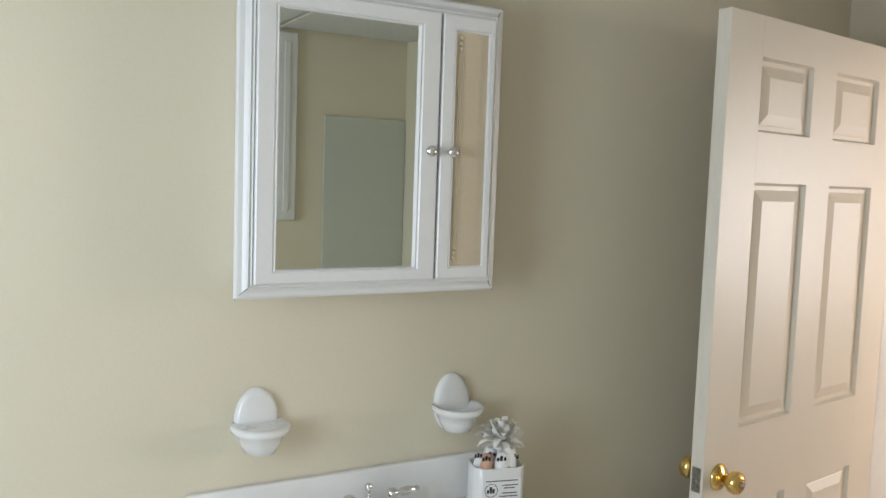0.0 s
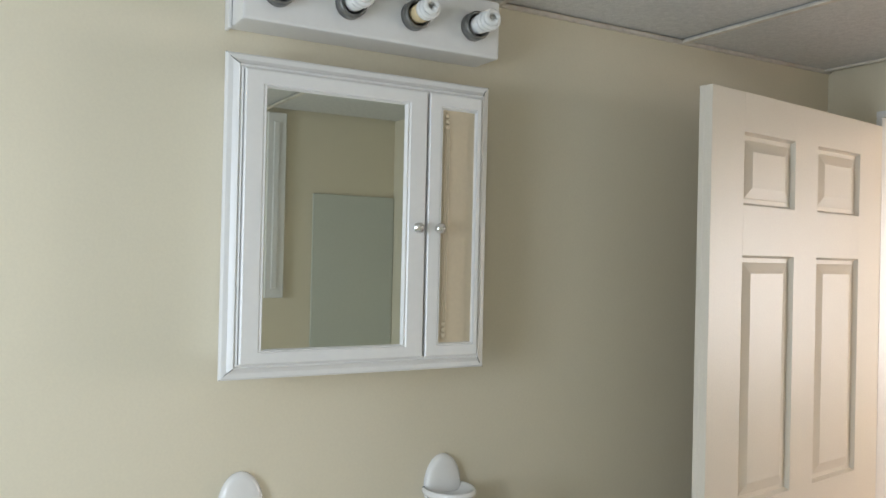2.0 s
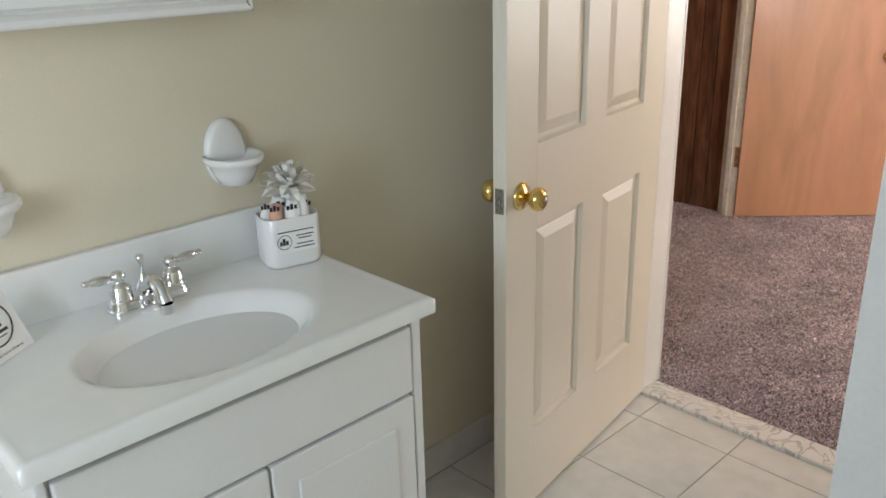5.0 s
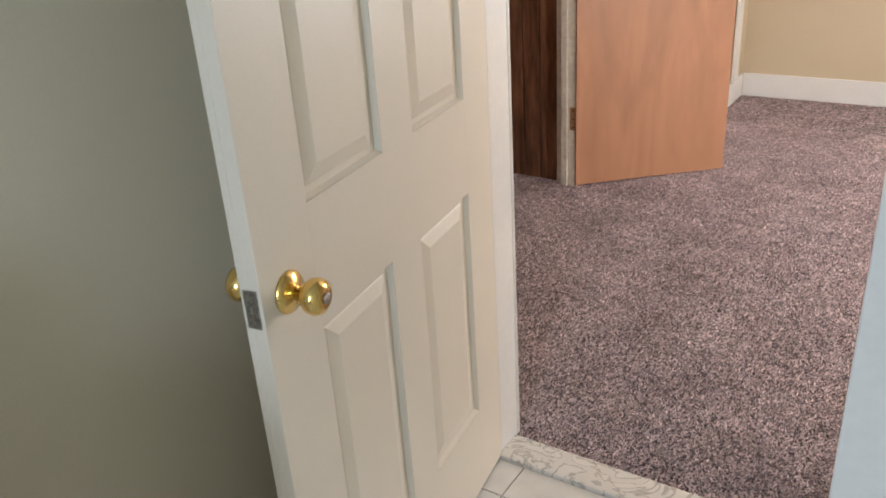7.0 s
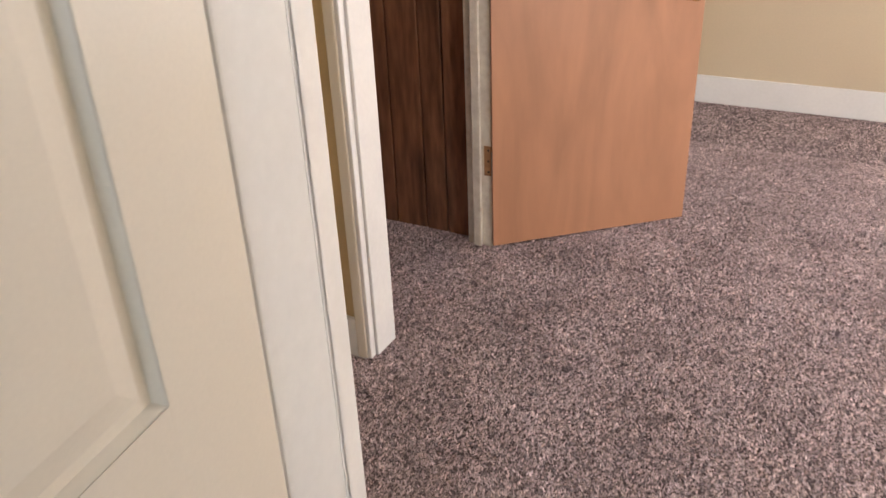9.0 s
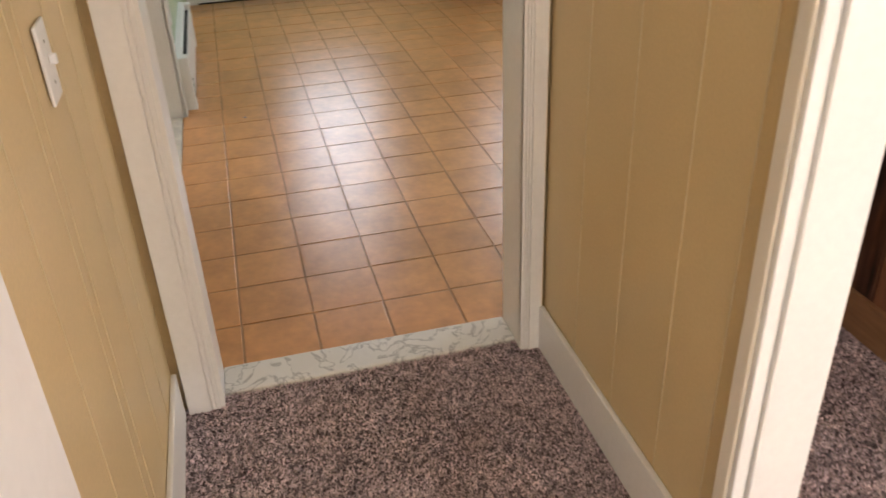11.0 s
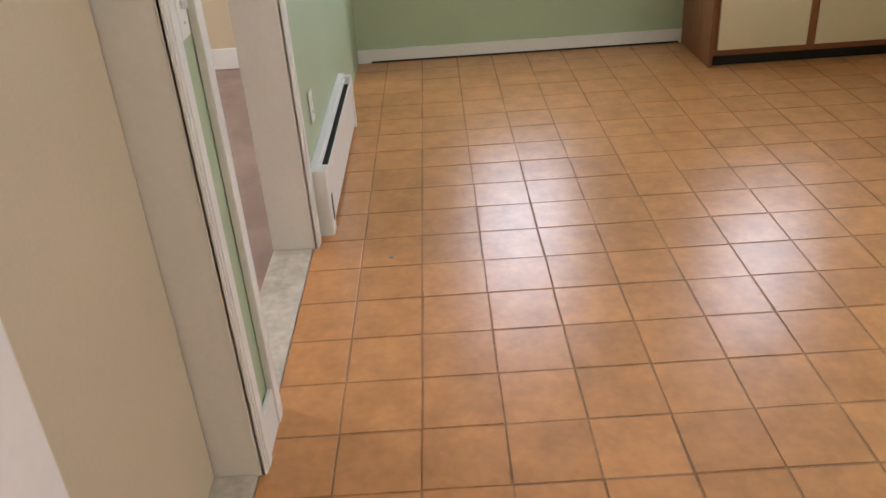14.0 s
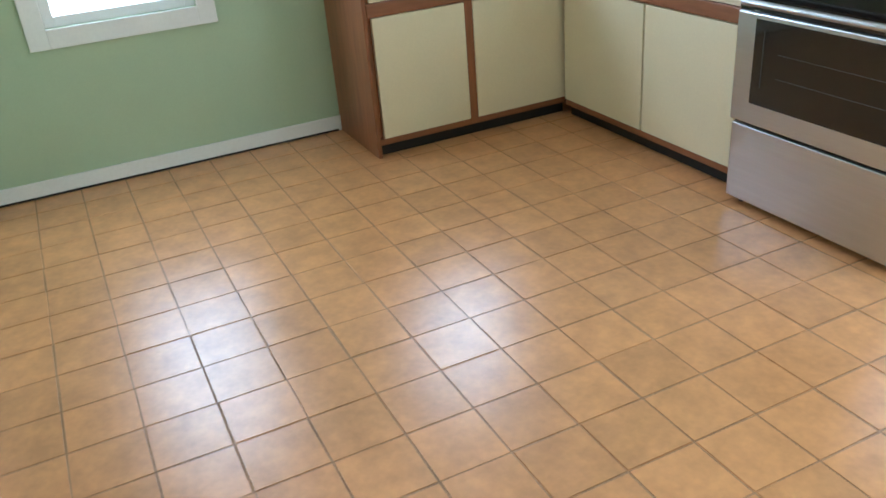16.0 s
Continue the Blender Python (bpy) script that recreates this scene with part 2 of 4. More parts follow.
setting("wall_bathroom_closet", [((1.085, 1.71, 0), (2.0, Y1, H))], BATH_PAINT, "cream painted boxed-out wall beside the bathroom doorway")
setting("wall_bathroom_door", [((XA, Y1, 0), (DL - 0.02, Y2, H)), ((DR + 0.02, Y1, 0), (2.42, Y2, H)), ((DL - 0.02, Y1, 2.03), (DR + 0.02, Y2, H))], BATH_PAINT, "cream painted wall around the bathroom doorway")
setting("wall_hall", [((-1.33, Y2, 0), (-0.09, Y3, H)), ((-0.09, Y2, 0), (DL - 0.02, YH, H)), ((DR + 0.02, Y2, 0), (2.5, YH, H)), ((3.22, Y2, 0), (3.3, YH, H)), ((2.5, Y2, 0), (3.22, YH, 0.7)), ((2.5, Y2, 2.1), (3.22, YH, H)), ((DL - 0.02, Y2, 2.03), (DR + 0.02, YH, H))], HALL_PAINT, "tan painted panelled hall wall")
setting("ceiling_bathroom", [((XA, -1.05, HB + 0.02), (2.3, Y1, HB + 0.06))], CEILING, "speckled white drop ceiling of the bathroom")
bm = bmesh.new()
for i in range(-4, 3):
    for j in range(3):
        y0, x0 = 1.725 + 0.61 * i, XA + 0.02 + 1.22 * j - 0.5
        lo, hi = (max(x0, XA), max(y0 + 0.006, -1.05), HB + 0.004 + 0.004 * ((i * 3 + j) % 2)), (min(x0 + 1.208, 2.3), min(y0 + 0.604, Y1), HB + 0.018)
        if lo[0] < hi[0] and lo[1] < hi[1]:
            block(bm, lo, hi, 0.002)
tagged(part("ceiling_panels", bm, CEILING), "speckled fibre ceiling panels with dark gaps between", "", "", "structure")
bm = bmesh.new()
for i in range(-4, 3):
    y0 = 1.725 + 0.61 * i
    if -1 < y0 < Y1:
        block(bm, (XA, y0 - 0.012, HB - 0.004), (2.3, y0 + 0.004, HB + 0.003), 0.001)
block(bm, (XA, -1.05, HB - 0.006), (XA + 0.012, Y1, HB + 0.003), 0.001)
tagged(part("ceiling_grid", bm, WORN_TRIM), "thin off-white metal ceiling grid strips", "", "", "structure")
setting("ceiling", [((-6.0, Y2, H), (3.5, 6.4, H + 0.1)), ((-6.0, -0.6, H), (-0.08, Y2, H + 0.1)), ((-0.08, -1.2, H), (2.5, Y2, H + 0.1))], PLASTER, "plain white plaster ceiling")

# hall, closet and living room
setting("wall_stub", [((-1.33, 3.5, 0), (-0.475, 3.555, H))], HALL_PAINT, "tan painted panelled wall of the short hall")
setting("wall_closet_near", [((-1.33, 3.555, 0), (-0.475, 3.605, H))], PANEL, "dark inner side of the closet wall")
setting("wall_closet_back", [((-1.36, 3.605, 0), (-1.33, 4.4, H))], PANEL, "dark panelled back of the closet")
setting("wall_living_left", [((-0.55, 4.33, 0), (-0.44, 5.05, H)), ((-0.55, 5.05, 0), (-0.165, 6.2, H)), ((-0.53, 3.605, 2.02), (-0.44, 4.33, H))], ROOM_PAINT, "beige painted living room wall")
# opening from x 1.9 to 3.0 is invented, out of view, for the fill
setting("wall_living_far", [((-0.55, 6.2, 0), (1.9, 6.32, H)), ((3.0, 6.2, 0), (3.4, 6.32, H)), ((1.9, 6.2, 0), (3.0, 6.32, 0.7)), ((1.9, 6.2, 2.1), (3.0, 6.32, H))], ROOM_PAINT, "beige painted far wall of the living room")
setting("wall_living_window", [((3.27, YH, 0), (3.4, 6.2, H))], ROOM_PAINT, "beige painted side wall of the living room")
# wall between hall and kitchen
KX0, KX1, KY0, KY1 = -1.475, -1.345, 2.664, 3.437
for nm, a, b, mt, lb in (("wall_kitchen_hall", -1.41, KX1, HALL_PAINT, "tan painted wall around the kitchen doorway"), ("wall_kitchen_inner", KX0, -1.41, GREEN_PAINT, "green painted kitchen wall around the doorway")):
    setting(nm, [((a, 2.43, 0), (b, KY0 - 0.02, H)), ((a, KY1 + 0.02, 0), (b, 6.2, H)), ((a, KY0 - 0.02, 2.03), (b, KY1 + 0.02, H))], mt, lb)
# kitchen
XW = -5.76
O1A, O1B, O2A, O2B = -1.56, -2.366, -2.61, -3.47
KW = 2.545
setting("wall_kitchen_left", [((XW, 2.4, 0), (O2B - 0.02, KW, H)), ((O2A + 0.02, 2.4, 0), (O1B - 0.02, KW, H)), ((O1A + 0.02, 2.4, 0), (KX0, KW, H)), ((O2B - 0.02, 2.4, 2.05), (O2A + 0.02, KW, H)), ((O1B - 0.02, 2.4, 2.05), (O1A + 0.02, KW, H))], GREEN_PAINT, "pale green painted kitchen wall with two doorways")
W1 = (3.18, 3.84, 0.755, 1.93)
W2 = (4.8, 5.44, 1.25, 2.0)
setting("wall_kitchen_window", [((XW - 0.14, 2.4, 0), (XW, W1[0], H)), ((XW - 0.14, W1[1], 0), (XW, W2[0], H)), ((XW - 0.14, W2[1], 0), (XW, 6.2, H)), ((XW - 0.14, W1[0], 0), (XW, W1[1], W1[2])), ((XW - 0.14, W1[0], W1[3]), (XW, W1[1], H)), ((XW - 0.14, W2[0], 0), (XW, W2[1], W2[2])), ((XW - 0.14, W2[0], W2[3]), (XW, W2[1], H))], GREEN_PAINT, "pale green painted kitchen wall with windows")
# the opening is an addition, it lets the kitchen fill in
setting("wall_kitchen_right", [((XW, 6.12, 0), (-2.85, 6.24, H)), ((-1.85, 6.12, 0), (KX0, 6.24, H)), ((-2.85, 6.12, 0), (-1.85, 6.24, 0.85)), ((-2.85, 6.12, 2.05), (-1.85, 6.24, H))], GREEN_PAINT, "pale green painted kitchen wall behind the range")
# bedroom beyond the kitchen's doorway
# the opening at y -0.45 is unseen, added for the bedroom lamp
setting("wall_bedroom", [((-6.0, -0.6, 0), (-5.85, 2.4, H)), ((-1.6, -0.6, 0), (-1.45, 2.4, H)), ((-5.85, -0.6, 0), (-4.8, -0.45, H)), ((-3.6, -0.6, 0), (-1.6, -0.45, H)), ((-4.8, -0.6, 0), (-3.6, -0.45, 0.8)), ((-4.8, -0.6, 2.0), (-3.6, -0.45, H))], ROOM_PAINT, "beige painted bedroom walls")


def baseboard(name, lo, hi, mat=TRIM, label="white painted wooden baseboard"):
    return setting(name, [(lo, hi)], mat, label, 0.004)


BH = 0.138
baseboard("baseboard_hall_stub", (-1.325, 3.485, 0.006), (-0.478, 3.499, BH))
baseboard("baseboard_hall_left", (-1.32, Y3 + 0.001, 0.006), (-0.092, Y3 + 0.014, BH))
setting("wall_chase", [((-0.09, YH + 0.001, 0.003), (0.075, 2.685, H))], TRIM, "white painted boxed-out corner of the hall", 0.004)
baseboard("baseboard_far", (-0.15, 6.184, 0.006), (3.26, 6.199, 0.15))
baseboard("baseboard_living_left", (-0.164, 5.06, 0.006), (-0.15, 6.184, 0.15))
baseboard("baseboard_living_door", (DR + 0.1, YH + 0.001, 0.006), (3.26, YH + 0.014, BH))
baseboard("baseboard_kitchen", (XW + 0.001, KW + 0.001, 0.006), (XW + 0.014, 4.46, 0.088))
baseboard("baseboard_bedroom", (-5.849, -0.44, 0.006), (-5.835, 2.39, 0.13), TRIM, "beige baseboard in the bedroom")
tb = baseboard("baseboard_bathroom", (XA + 0.001, -1.04, 0.003), (XA + 0.008, Y1 - 0.002, 0.1), BATH_TILE, "pale tile skirting along the bathroom wall")


# black strip on the board's face in place of a gap's shade
setting("baseboard_gap_shade", [((XW + 0.0145, KW + 0.08, 0.0085), (XW + 0.0155, 4.44, 0.019))], BLACK, "black strip painted for the shaded gap under the kitchen baseboard")


def casing(name, label, y_face, side, a, b, top, mat=TRIM, width=0.085, axis="y", depth=0.018, first=None):
    """A moulded casing round a doorway: two sides and a head, each with a step and a groove. axis: the wall's normal."""
    t = thing(name, label, "door casing")
    t["kind"] = "structure"

    def strip(nm, u0, u1, z0, z1):
        bm = bmesh.new()
        upright = z1 - z0 > u1 - u0
        w = (u1 - u0) if upright else (z1 - z0)
        inner = 0.0
        for f0, f1, d in ((0.0, 0.1, 0.6), (0.12, 0.22, 0.9), (0.245, 0.345, 0.9), (0.37, 1.0, 1.0)):
            if upright:
                inward = abs(u0 - (a + b) / 2) > abs(u1 - (a + b) / 2)
                p0, p1 = (u1 - w * f1, u1 - w * f0) if inward else (u0 + w * f0, u0 + w * f1)
                c0, c1, e0, e1 = p0, p1, z0, z1
            else:
                c0, c1, e0, e1 = u0, u1, z0 + w * f0, z0 + w * f1
            n0, n1 = sorted((y_face + side * 0.001, y_face + side * depth * d))
            block(bm, (c0, n0, e0) if axis == "y" else (n0, c0, e0), (c1, n1, e1) if axis == "y" else (n1, c1, e1), 0.003)
        n0, n1 = sorted((y_face + side * 0.0008, y_face + side * depth * 0.72))
        block(bm, (u0, n0, z0) if axis == "y" else (n0, u0, z0), (u1, n1, z1) if axis == "y" else (n1, u1, z1))
        part(nm, bm, mat, t)

    strip("side_casing", a - (first or width), a, 0.004, top)
    strip("side_casing", b, b + width, 0.004, top)
    strip("head_casing", a - width, b + width, top + 0.001, top + width)
    return t


def jambs(name, label, lo, hi, axis, mat=TRIM, thick=0.02, top=2.03):
    """The lining of a doorway between two corners of its opening."""
    t = thing(name, label, "door frame")
    t["kind"] = "structure"
    if axis == "y":
        piece("jamb", (lo[0] - thick, lo[1], 0.003), (lo[0], hi[1], top), mat, t)
        piece("jamb", (hi[0], lo[1], 0.003), (hi[0] + thick, hi[1], top), mat, t)
        piece("jamb_head", (lo[0] - thick, lo[1], top), (hi[0] + thick, hi[1], top + thick), mat, t)
    else:
        piece("jamb", (lo[0], lo[1] - thick, 0.003), (hi[0], lo[1], top), mat, t)
        piece("jamb", (lo[0], hi[1], 0.003), (hi[0], hi[1] + thick, top), mat, t)
        piece("jamb_head", (lo[0], lo[1] - thick, top), (hi[0], hi[1] + thick, top + thick), mat, t)
    return t


jambs("door_frame_bathroom", "white painted wooden frame of the bathroom doorway", (DL, Y1 - 0.004, 0), (DR, YH + 0.004, 0), "y", TRIM)
casing("door_casing_hall", "white moulded casing on the hall side", YH + 0.003, 1, DL, DR, 2.03, width=0.08)
jambs("door_frame_kitchen", "white painted wooden frame of the kitchen doorway", (KX0 - 0.004, KY0, 0), (KX1 + 0.004, KY1, 0), "x")
casing("door_casing_kitchen", "white moulded casing round the kitchen doorway", KX1 + 0.003, 1, KY0, KY1, 2.03, width=0.055, axis="x", depth=0.022, first=0.088)
jambs("door_frame_side", "chipped white frame of the closed side doorway", (O1B, 2.41, 0), (O1A, KW + 0.002, 0), "y")
jambs("door_frame_bedroom", "white painted frame of the bedroom doorway", (O2B, 2.40, 0), (O2A, KW + 0.002, 0), "y")
casing("door_casing_side", "white moulded casing of the side doorway", KW + 0.002, 1, O1B, O1A, 2.03, width=0.06)
casing("door_casing_bedroom", "white moulded casing of the bedroom doorway", KW + 0.002, 1, O2B, O2A, 2.03, width=0.06)

st_ = piece("strike_plate", (O2B + 0.0003, 2.468, 0.935), (O2B + 0.002, 2.486, 0.972), OLD_STEEL, bpy.data.objects["door_frame_bedroom"], 0.0004, "worn steel strike plate")
piece("base_block", (O2A + 0.062, KW + 0.003, 0.002), (O1B - 0.062, KW + 0.016, 0.12), TRIM, bpy.data.objects["door_casing_side"], 0.003)
# marble thresholds
for nm, lo, hi in (("threshold_bathroom", (DL, 2.337, -0.01), (DR, 2.437, 0.014)), ("threshold_kitchen", (KX0 - 0.006, KY0, -0.01), (-1.368, KY1, 0.014)), ("threshold_side", (O1B, 2.42, -0.01), (O1A, 2.54, 0.012)), ("threshold_bedroom", (O2B, 2.40, -0.01), (O2A, 2.54, 0.012))):
    worn = nm in ("threshold_side", "threshold_bedroom")
    tagged(piece(nm, lo, hi, PLAIN_SILL if worn else MARBLE, None, 0.005), "worn pale stone door threshold" if worn else "veined white marble door threshold", "threshold", "", "structure")

# panel grooves of the hall walls
bm = bmesh.new()
for x0 in (-1.16, -1.02, -0.84, -0.79, -0.62, -0.47, -0.3, -0.16):
    block(bm, (x0, Y3 + 0.0005, BH), (x0 + 0.0025, Y3 + 0.0022, H))
for x0 in (-1.12, -0.92, -0.72, -0.56):
    block(bm, (x0, 3.4978, BH), (x0 + 0.0025, 3.4995, H))
tagged(part("panel_beads", bm, material("bead_paint", (0.66, 0.54, 0.33), 0.35, bump=0)), "thin vertical beads of the painted panelling", "", "", "structure")

# stub end, closet frame
t = thing("closet_frame", "white painted closet door frame, chipped at the hinges", "door frame")
t["kind"] = "structure"
piece("near_jamb", (-0.4745, 3.512, 0.012), (-0.452, 3.61, 2.02), TRIM, t)
piece("corner_casing", (-0.505, 3.482, 0.012), (-0.4735, 3.499, 2.08), DOOR_PAINT, t, 0.004)
piece("casing_edge", (-0.4735, 3.486, 0.012), (-0.460, 3.511, 2.08), TRIM, t, 0.004)
piece("far_jamb", (-0.533, 4.272, 0.006), (-0.433, 4.329, 2.02), WORN_TRIM, t)
piece("door_stop", (-0.505, 4.258, 0.006), (-0.475, 4.272, 2.02), WORN_TRIM, t)
piece("hinge_mortise", (-0.464, 4.2695, 0.285), (-0.434, 4.2725, 0.395), SCRAP, t, 0.001, "bare wood hinge mortise")
for z in (0.30, 0.34, 0.38):
    bm = tube(bmesh.new(), pose(-0.447, 4.2692, z, 90), 0.004, 0.004, 0.002, 10)
    part("screw_hole", bm, BLACK, t)

# closet panelling: boards with dark grooves
pn = thing("closet_panelling", "dark brown stained wood panelling inside the closet", "wall panelling")
pn["kind"] = "structure"
xs = [-0.536, -0.64, -0.73, -0.86, -0.952]
for a, b in zip(xs, xs[1:]):
    piece("board", (b + 0.003, 4.312, 0.006), (a - 0.003, 4.33, 2.4), PANEL, pn, 0.004)
piece("corner_trim", (-0.99, 4.306, 0.006), (-0.953, 4.33, 2.4), PANEL_TRIM, pn, 0.004)
for a, b in ((-0.992, -1.1), (-1.1, -1.21), (-1.21, -1.33)):
    piece("board", (b + 0.003, 4.316, 0.006), (a - 0.003, 4.33, 2.4), PANEL, pn, 0.004)
piece("panel_backing", (-1.33, 4.33, 0.0), (-0.5331, 4.40, 2.4), PANEL, pn)
piece("base_block", (-1.30, 4.30, 0.006), (-0.993, 4.3155, 0.125), SCRAP, pn, 0.004)
# trim beside the far corner of the living room
piece("trim_living", (-0.149, 5.88, 0.15), (-0.13, 5.97, 2.1), TRIM, None)
tagged(bpy.data.objects["trim_living"], "white painted upright casing board", "trim", "", "structure")
# trim on the boxed-out bathroom wall
t = thing("closet_trim_bathroom", "white painted corner board of the boxed-out wall", "trim")
t["kind"] = "structure"
piece("corner_board", (1.065, 1.69, 0.006), (1.19, 1.709, HB - 0.01), TRIM, t)
piece("side_board", (1.065, 1.7095, 0.006), (1.084, 1.80, HB - 0.01), TRIM, t)


# ---- windows ----
def sash_window(name, label, axis_x, y0, y1, z0, z1, into, cased=True):
    """A double-hung window in a wall across x (into: the way to the room)."""
    t = thing(name, label, "window")
    t["kind"] = "structure"
    x = axis_x
    f = 0.045
    for nm, a, b, c, d in (("frame_side", y0, y0 + f, z0, z1), ("frame_side", y1 - f, y1, z0, z1), ("frame_sill", y0 + f, y1 - f, z0, z0 + f), ("frame_head", y0 + f, y1 - f, z1 - f, z1), ("meeting_rail", y0 + f, y1 - f, (z0 + z1) / 2 - 0.02, (z0 + z1) / 2 + 0.02)):
        piece(nm, (x - 0.06, a, c), (x - 0.02, b, d), WHITE, t)
    pane = piece("pane", (x - 0.043, y0 + f, z0 + f), (x - 0.039, y1 - f, z1 - f), GLASS, t, 0.0)
    pane.visible_shadow = False
    if cased:
        w = 0.085
        for nm, a, b, c, d in (("casing_side", y0 - w, y0, z0 - w, z1 + w), ("casing_side", y1, y1 + w, z0 - w, z1 + w), ("casing_sill", y0, y1, z0 - w, z0), ("casing_head", y0, y1, z1, z1 + w)):
            piece(nm, (x + 0.001, a, c), (x + 0.02, b, d), TRIM, t, 0.004)
    return t


sash_window("window_kitchen", "white framed sash window with bright daylight", XW, *W1, 1)
sash_window("window_sink", "white framed sash window above the counter", XW, *W2, 1)

# ---- bathroom: door ----
ang = 8.45


def knob(parent, x, y, z, out):
    """A round brass knob on its rose; out: +1 or -1 along the local y axis."""
    m = pose(x, y, z, -90 * out, 0, 0)
    r = part("rose", lathe(bmesh.new(), m, [(0.033, 0), (0.033, 0.003), (0.029, 0.008), (0.018, 0.011), (0.012, 0.014)]), BRASS, parent, "polished brass rose", True)
    k = part("knob", lathe(bmesh.new(), m, [(0.010, 0.010), (0.011, 0.024), (0.018, 0.029), (0.026, 0.038), (0.028, 0.048), (0.025, 0.058), (0.016, 0.063), (0.011, 0.0635)]), BRASS, parent, "polished brass knob", True)
    part("keyhole_button", lathe(bmesh.new(), m, [(0.0085, 0.0636), (0.0085, 0.066), (0.005, 0.067)]), OLD_STEEL, k, "", True)


def panel_door(name, label, at, turn, w, h, mat):
    """A six-panel door; local x runs from the hinge to the latch, local -y is the front face."""
    t = thing(name, label, "door", at, turn)
    th = 0.035
    st, mu = 0.135, 0.115
    pw = (w - 2 * st - mu) / 2
    cols = [(st, st + pw), (st + pw + mu, w - st)]
    rows_ = [(0.235, 0.80), (1.005, 1.60), (1.72, 1.895)]
    bm = bmesh.new()
    core = 0.0125
    block(bm, (0.001, core, 0.001), (w - 0.001, th - core, h - 0.001))
    zs = [0.0] + [v for r in rows_ for v in r] + [h]
    for y0, y1 in ((0.0, core + 0.001), (th - core - 0.001, th)):
        for a, b in ((0, st), (st + pw, st + pw + mu), (w - st, w)):
            block(bm, (a, y0, 0), (b, y1, h), 0.0015 if a != st + pw else 0.0)
        for i in range(0, len(zs), 2):
            for a, b in cols:
                block(bm, (a - 0.0005, y0 + 0.00005, zs[i]), (b + 0.0005, y1 - 0.00005, zs[i + 1]))
    leaf = part("leaf", bm, mat, t)
    for a, b in cols:
        for c, d in rows_:
            for s in (0, 1):
                base, mid, top = (core, core - 0.002, 0.004) if s == 0 else (th - core, th - core + 0.002, th - 0.004)
                bm = bmesh.new()
                rings = []
                for inset, dep in ((0.0005, 0.001 if s == 0 else th - 0.001), (0.006, base - 0.001 if s == 0 else base + 0.001), (0.017, base - 0.001 if s == 0 else base + 0.001), (0.019, mid), (0.044, top), (0.046, top)):
                    rings.append([bm.verts.new(p) for p in ((a + inset, dep, c + inset), (b - inset, dep, c + inset), (b - inset, dep, d - inset), (a + inset, dep, d - inset))])
                for r0, r1 in zip(rings, rings[1:]):
                    for i in range(4):
                        bm.faces.new((r0[i], r0[(i + 1) % 4], r1[(i + 1) % 4], r1[i]))
                bm.faces.new(rings[-1])
                part("panel", bm, mat, t)
    return t, th


BW = 0.855
hx, hy = 0.1945, 2.340
bath_door, th = panel_door("door_1", "cream six-panel bathroom door standing open with brass knobs", (hx, hy, 0.012), -90 + ang, BW, 1.99, DOOR_PAINT)
bath_door["kind"] = "structure"
# the door's local x runs towards the latch; its front is the side that faces the room
knob(bath_door, BW - 0.062, th, 0.895, 1)
knob(bath_door, BW - 0.062, 0.0, 0.895, -1)
piece("latch_plate", (BW - 0.0002, 0.006, 0.865), (BW + 0.0018, 0.029, 0.925), OLD_STEEL, bath_door, 0.0005, "worn steel latch plate")
piece("latch_bolt", (BW + 0.001, 0.012, 0.887), (BW + 0.008, 0.023, 0.903), OLD_STEEL, bath_door, 0.002)
for z in (0.25, 1.0, 1.75):
    part("hinge", tube(bmesh.new(), pose(-0.004, -0.004, z), 0.006, 0.006, 0.09, 12), WORN_TRIM, bath_door)

# ---- bathroom: mirror cabinet ----
cab = thing("mirror_cabinet", "white wooden bathroom cabinet with mirrored and carved panel doors", "cabinet")
CY0, CY1, CZ0, CZ1, CX = 0.444, 1.028, 1.352, 1.969, 0.163
piece("body", (XA + 0.001, CY0 + 0.045, CZ0 + 0.045), (CX - 0.03, CY1 - 0.045, CZ1 - 0.045), WHITE, cab)


def mitred(y0, y1, z0, z1, steps):
    """A mitred, stepped frame: rings of (inset, depth) joined in turn."""
    bm = bmesh.new()
    rings = [[bm.verts.new((x, *p)) for p in ((y0 + i, z0 + i), (y1 - i, z0 + i), (y1 - i, z1 - i), (y0 + i, z1 - i))] for i, x in steps]
    for a, b in zip(rings, rings[1:]):
        for k in range(4):
            bm.faces.new((a[k], a[(k + 1) % 4], b[(k + 1) % 4], b[k]))
    return bm


bm = mitred(CY0, CY1, CZ0, CZ1, [(0.05, XA + 0.001), (0.03, XA + 0.004), (0.02, CX - 0.05), (0.004, CX - 0.030), (0.0, CX - 0.027), (0.0, CX - 0.022), (0.004, CX - 0.018), (0.013, CX - 0.016), (0.020, CX - 0.010), (0.023, CX - 0.006), (0.026, CX - 0.010), (0.030, CX - 0.006), (0.033, CX - 0.012), (0.05, CX - 0.022)])
part("crown_frame", bm, WHITE, cab, "stepped white crown moulding")
for y, z in ((CY0, CZ0), (CY1, CZ0), (CY0, CZ1), (CY1, CZ1)):
    sy, sz = (1 if y == CY0 else -1), (1 if z == CZ0 else -1)
    wire("mitre_joint", [(CX - 0.0215, y + sy * 0.0005, z + sz * 0.0005), (CX - 0.0155, y + sy * 0.013, z + sz * 0.013), (CX - 0.0055, y + sy * 0.023, z + sz * 0.023)], 0.0007, BLACK, cab)


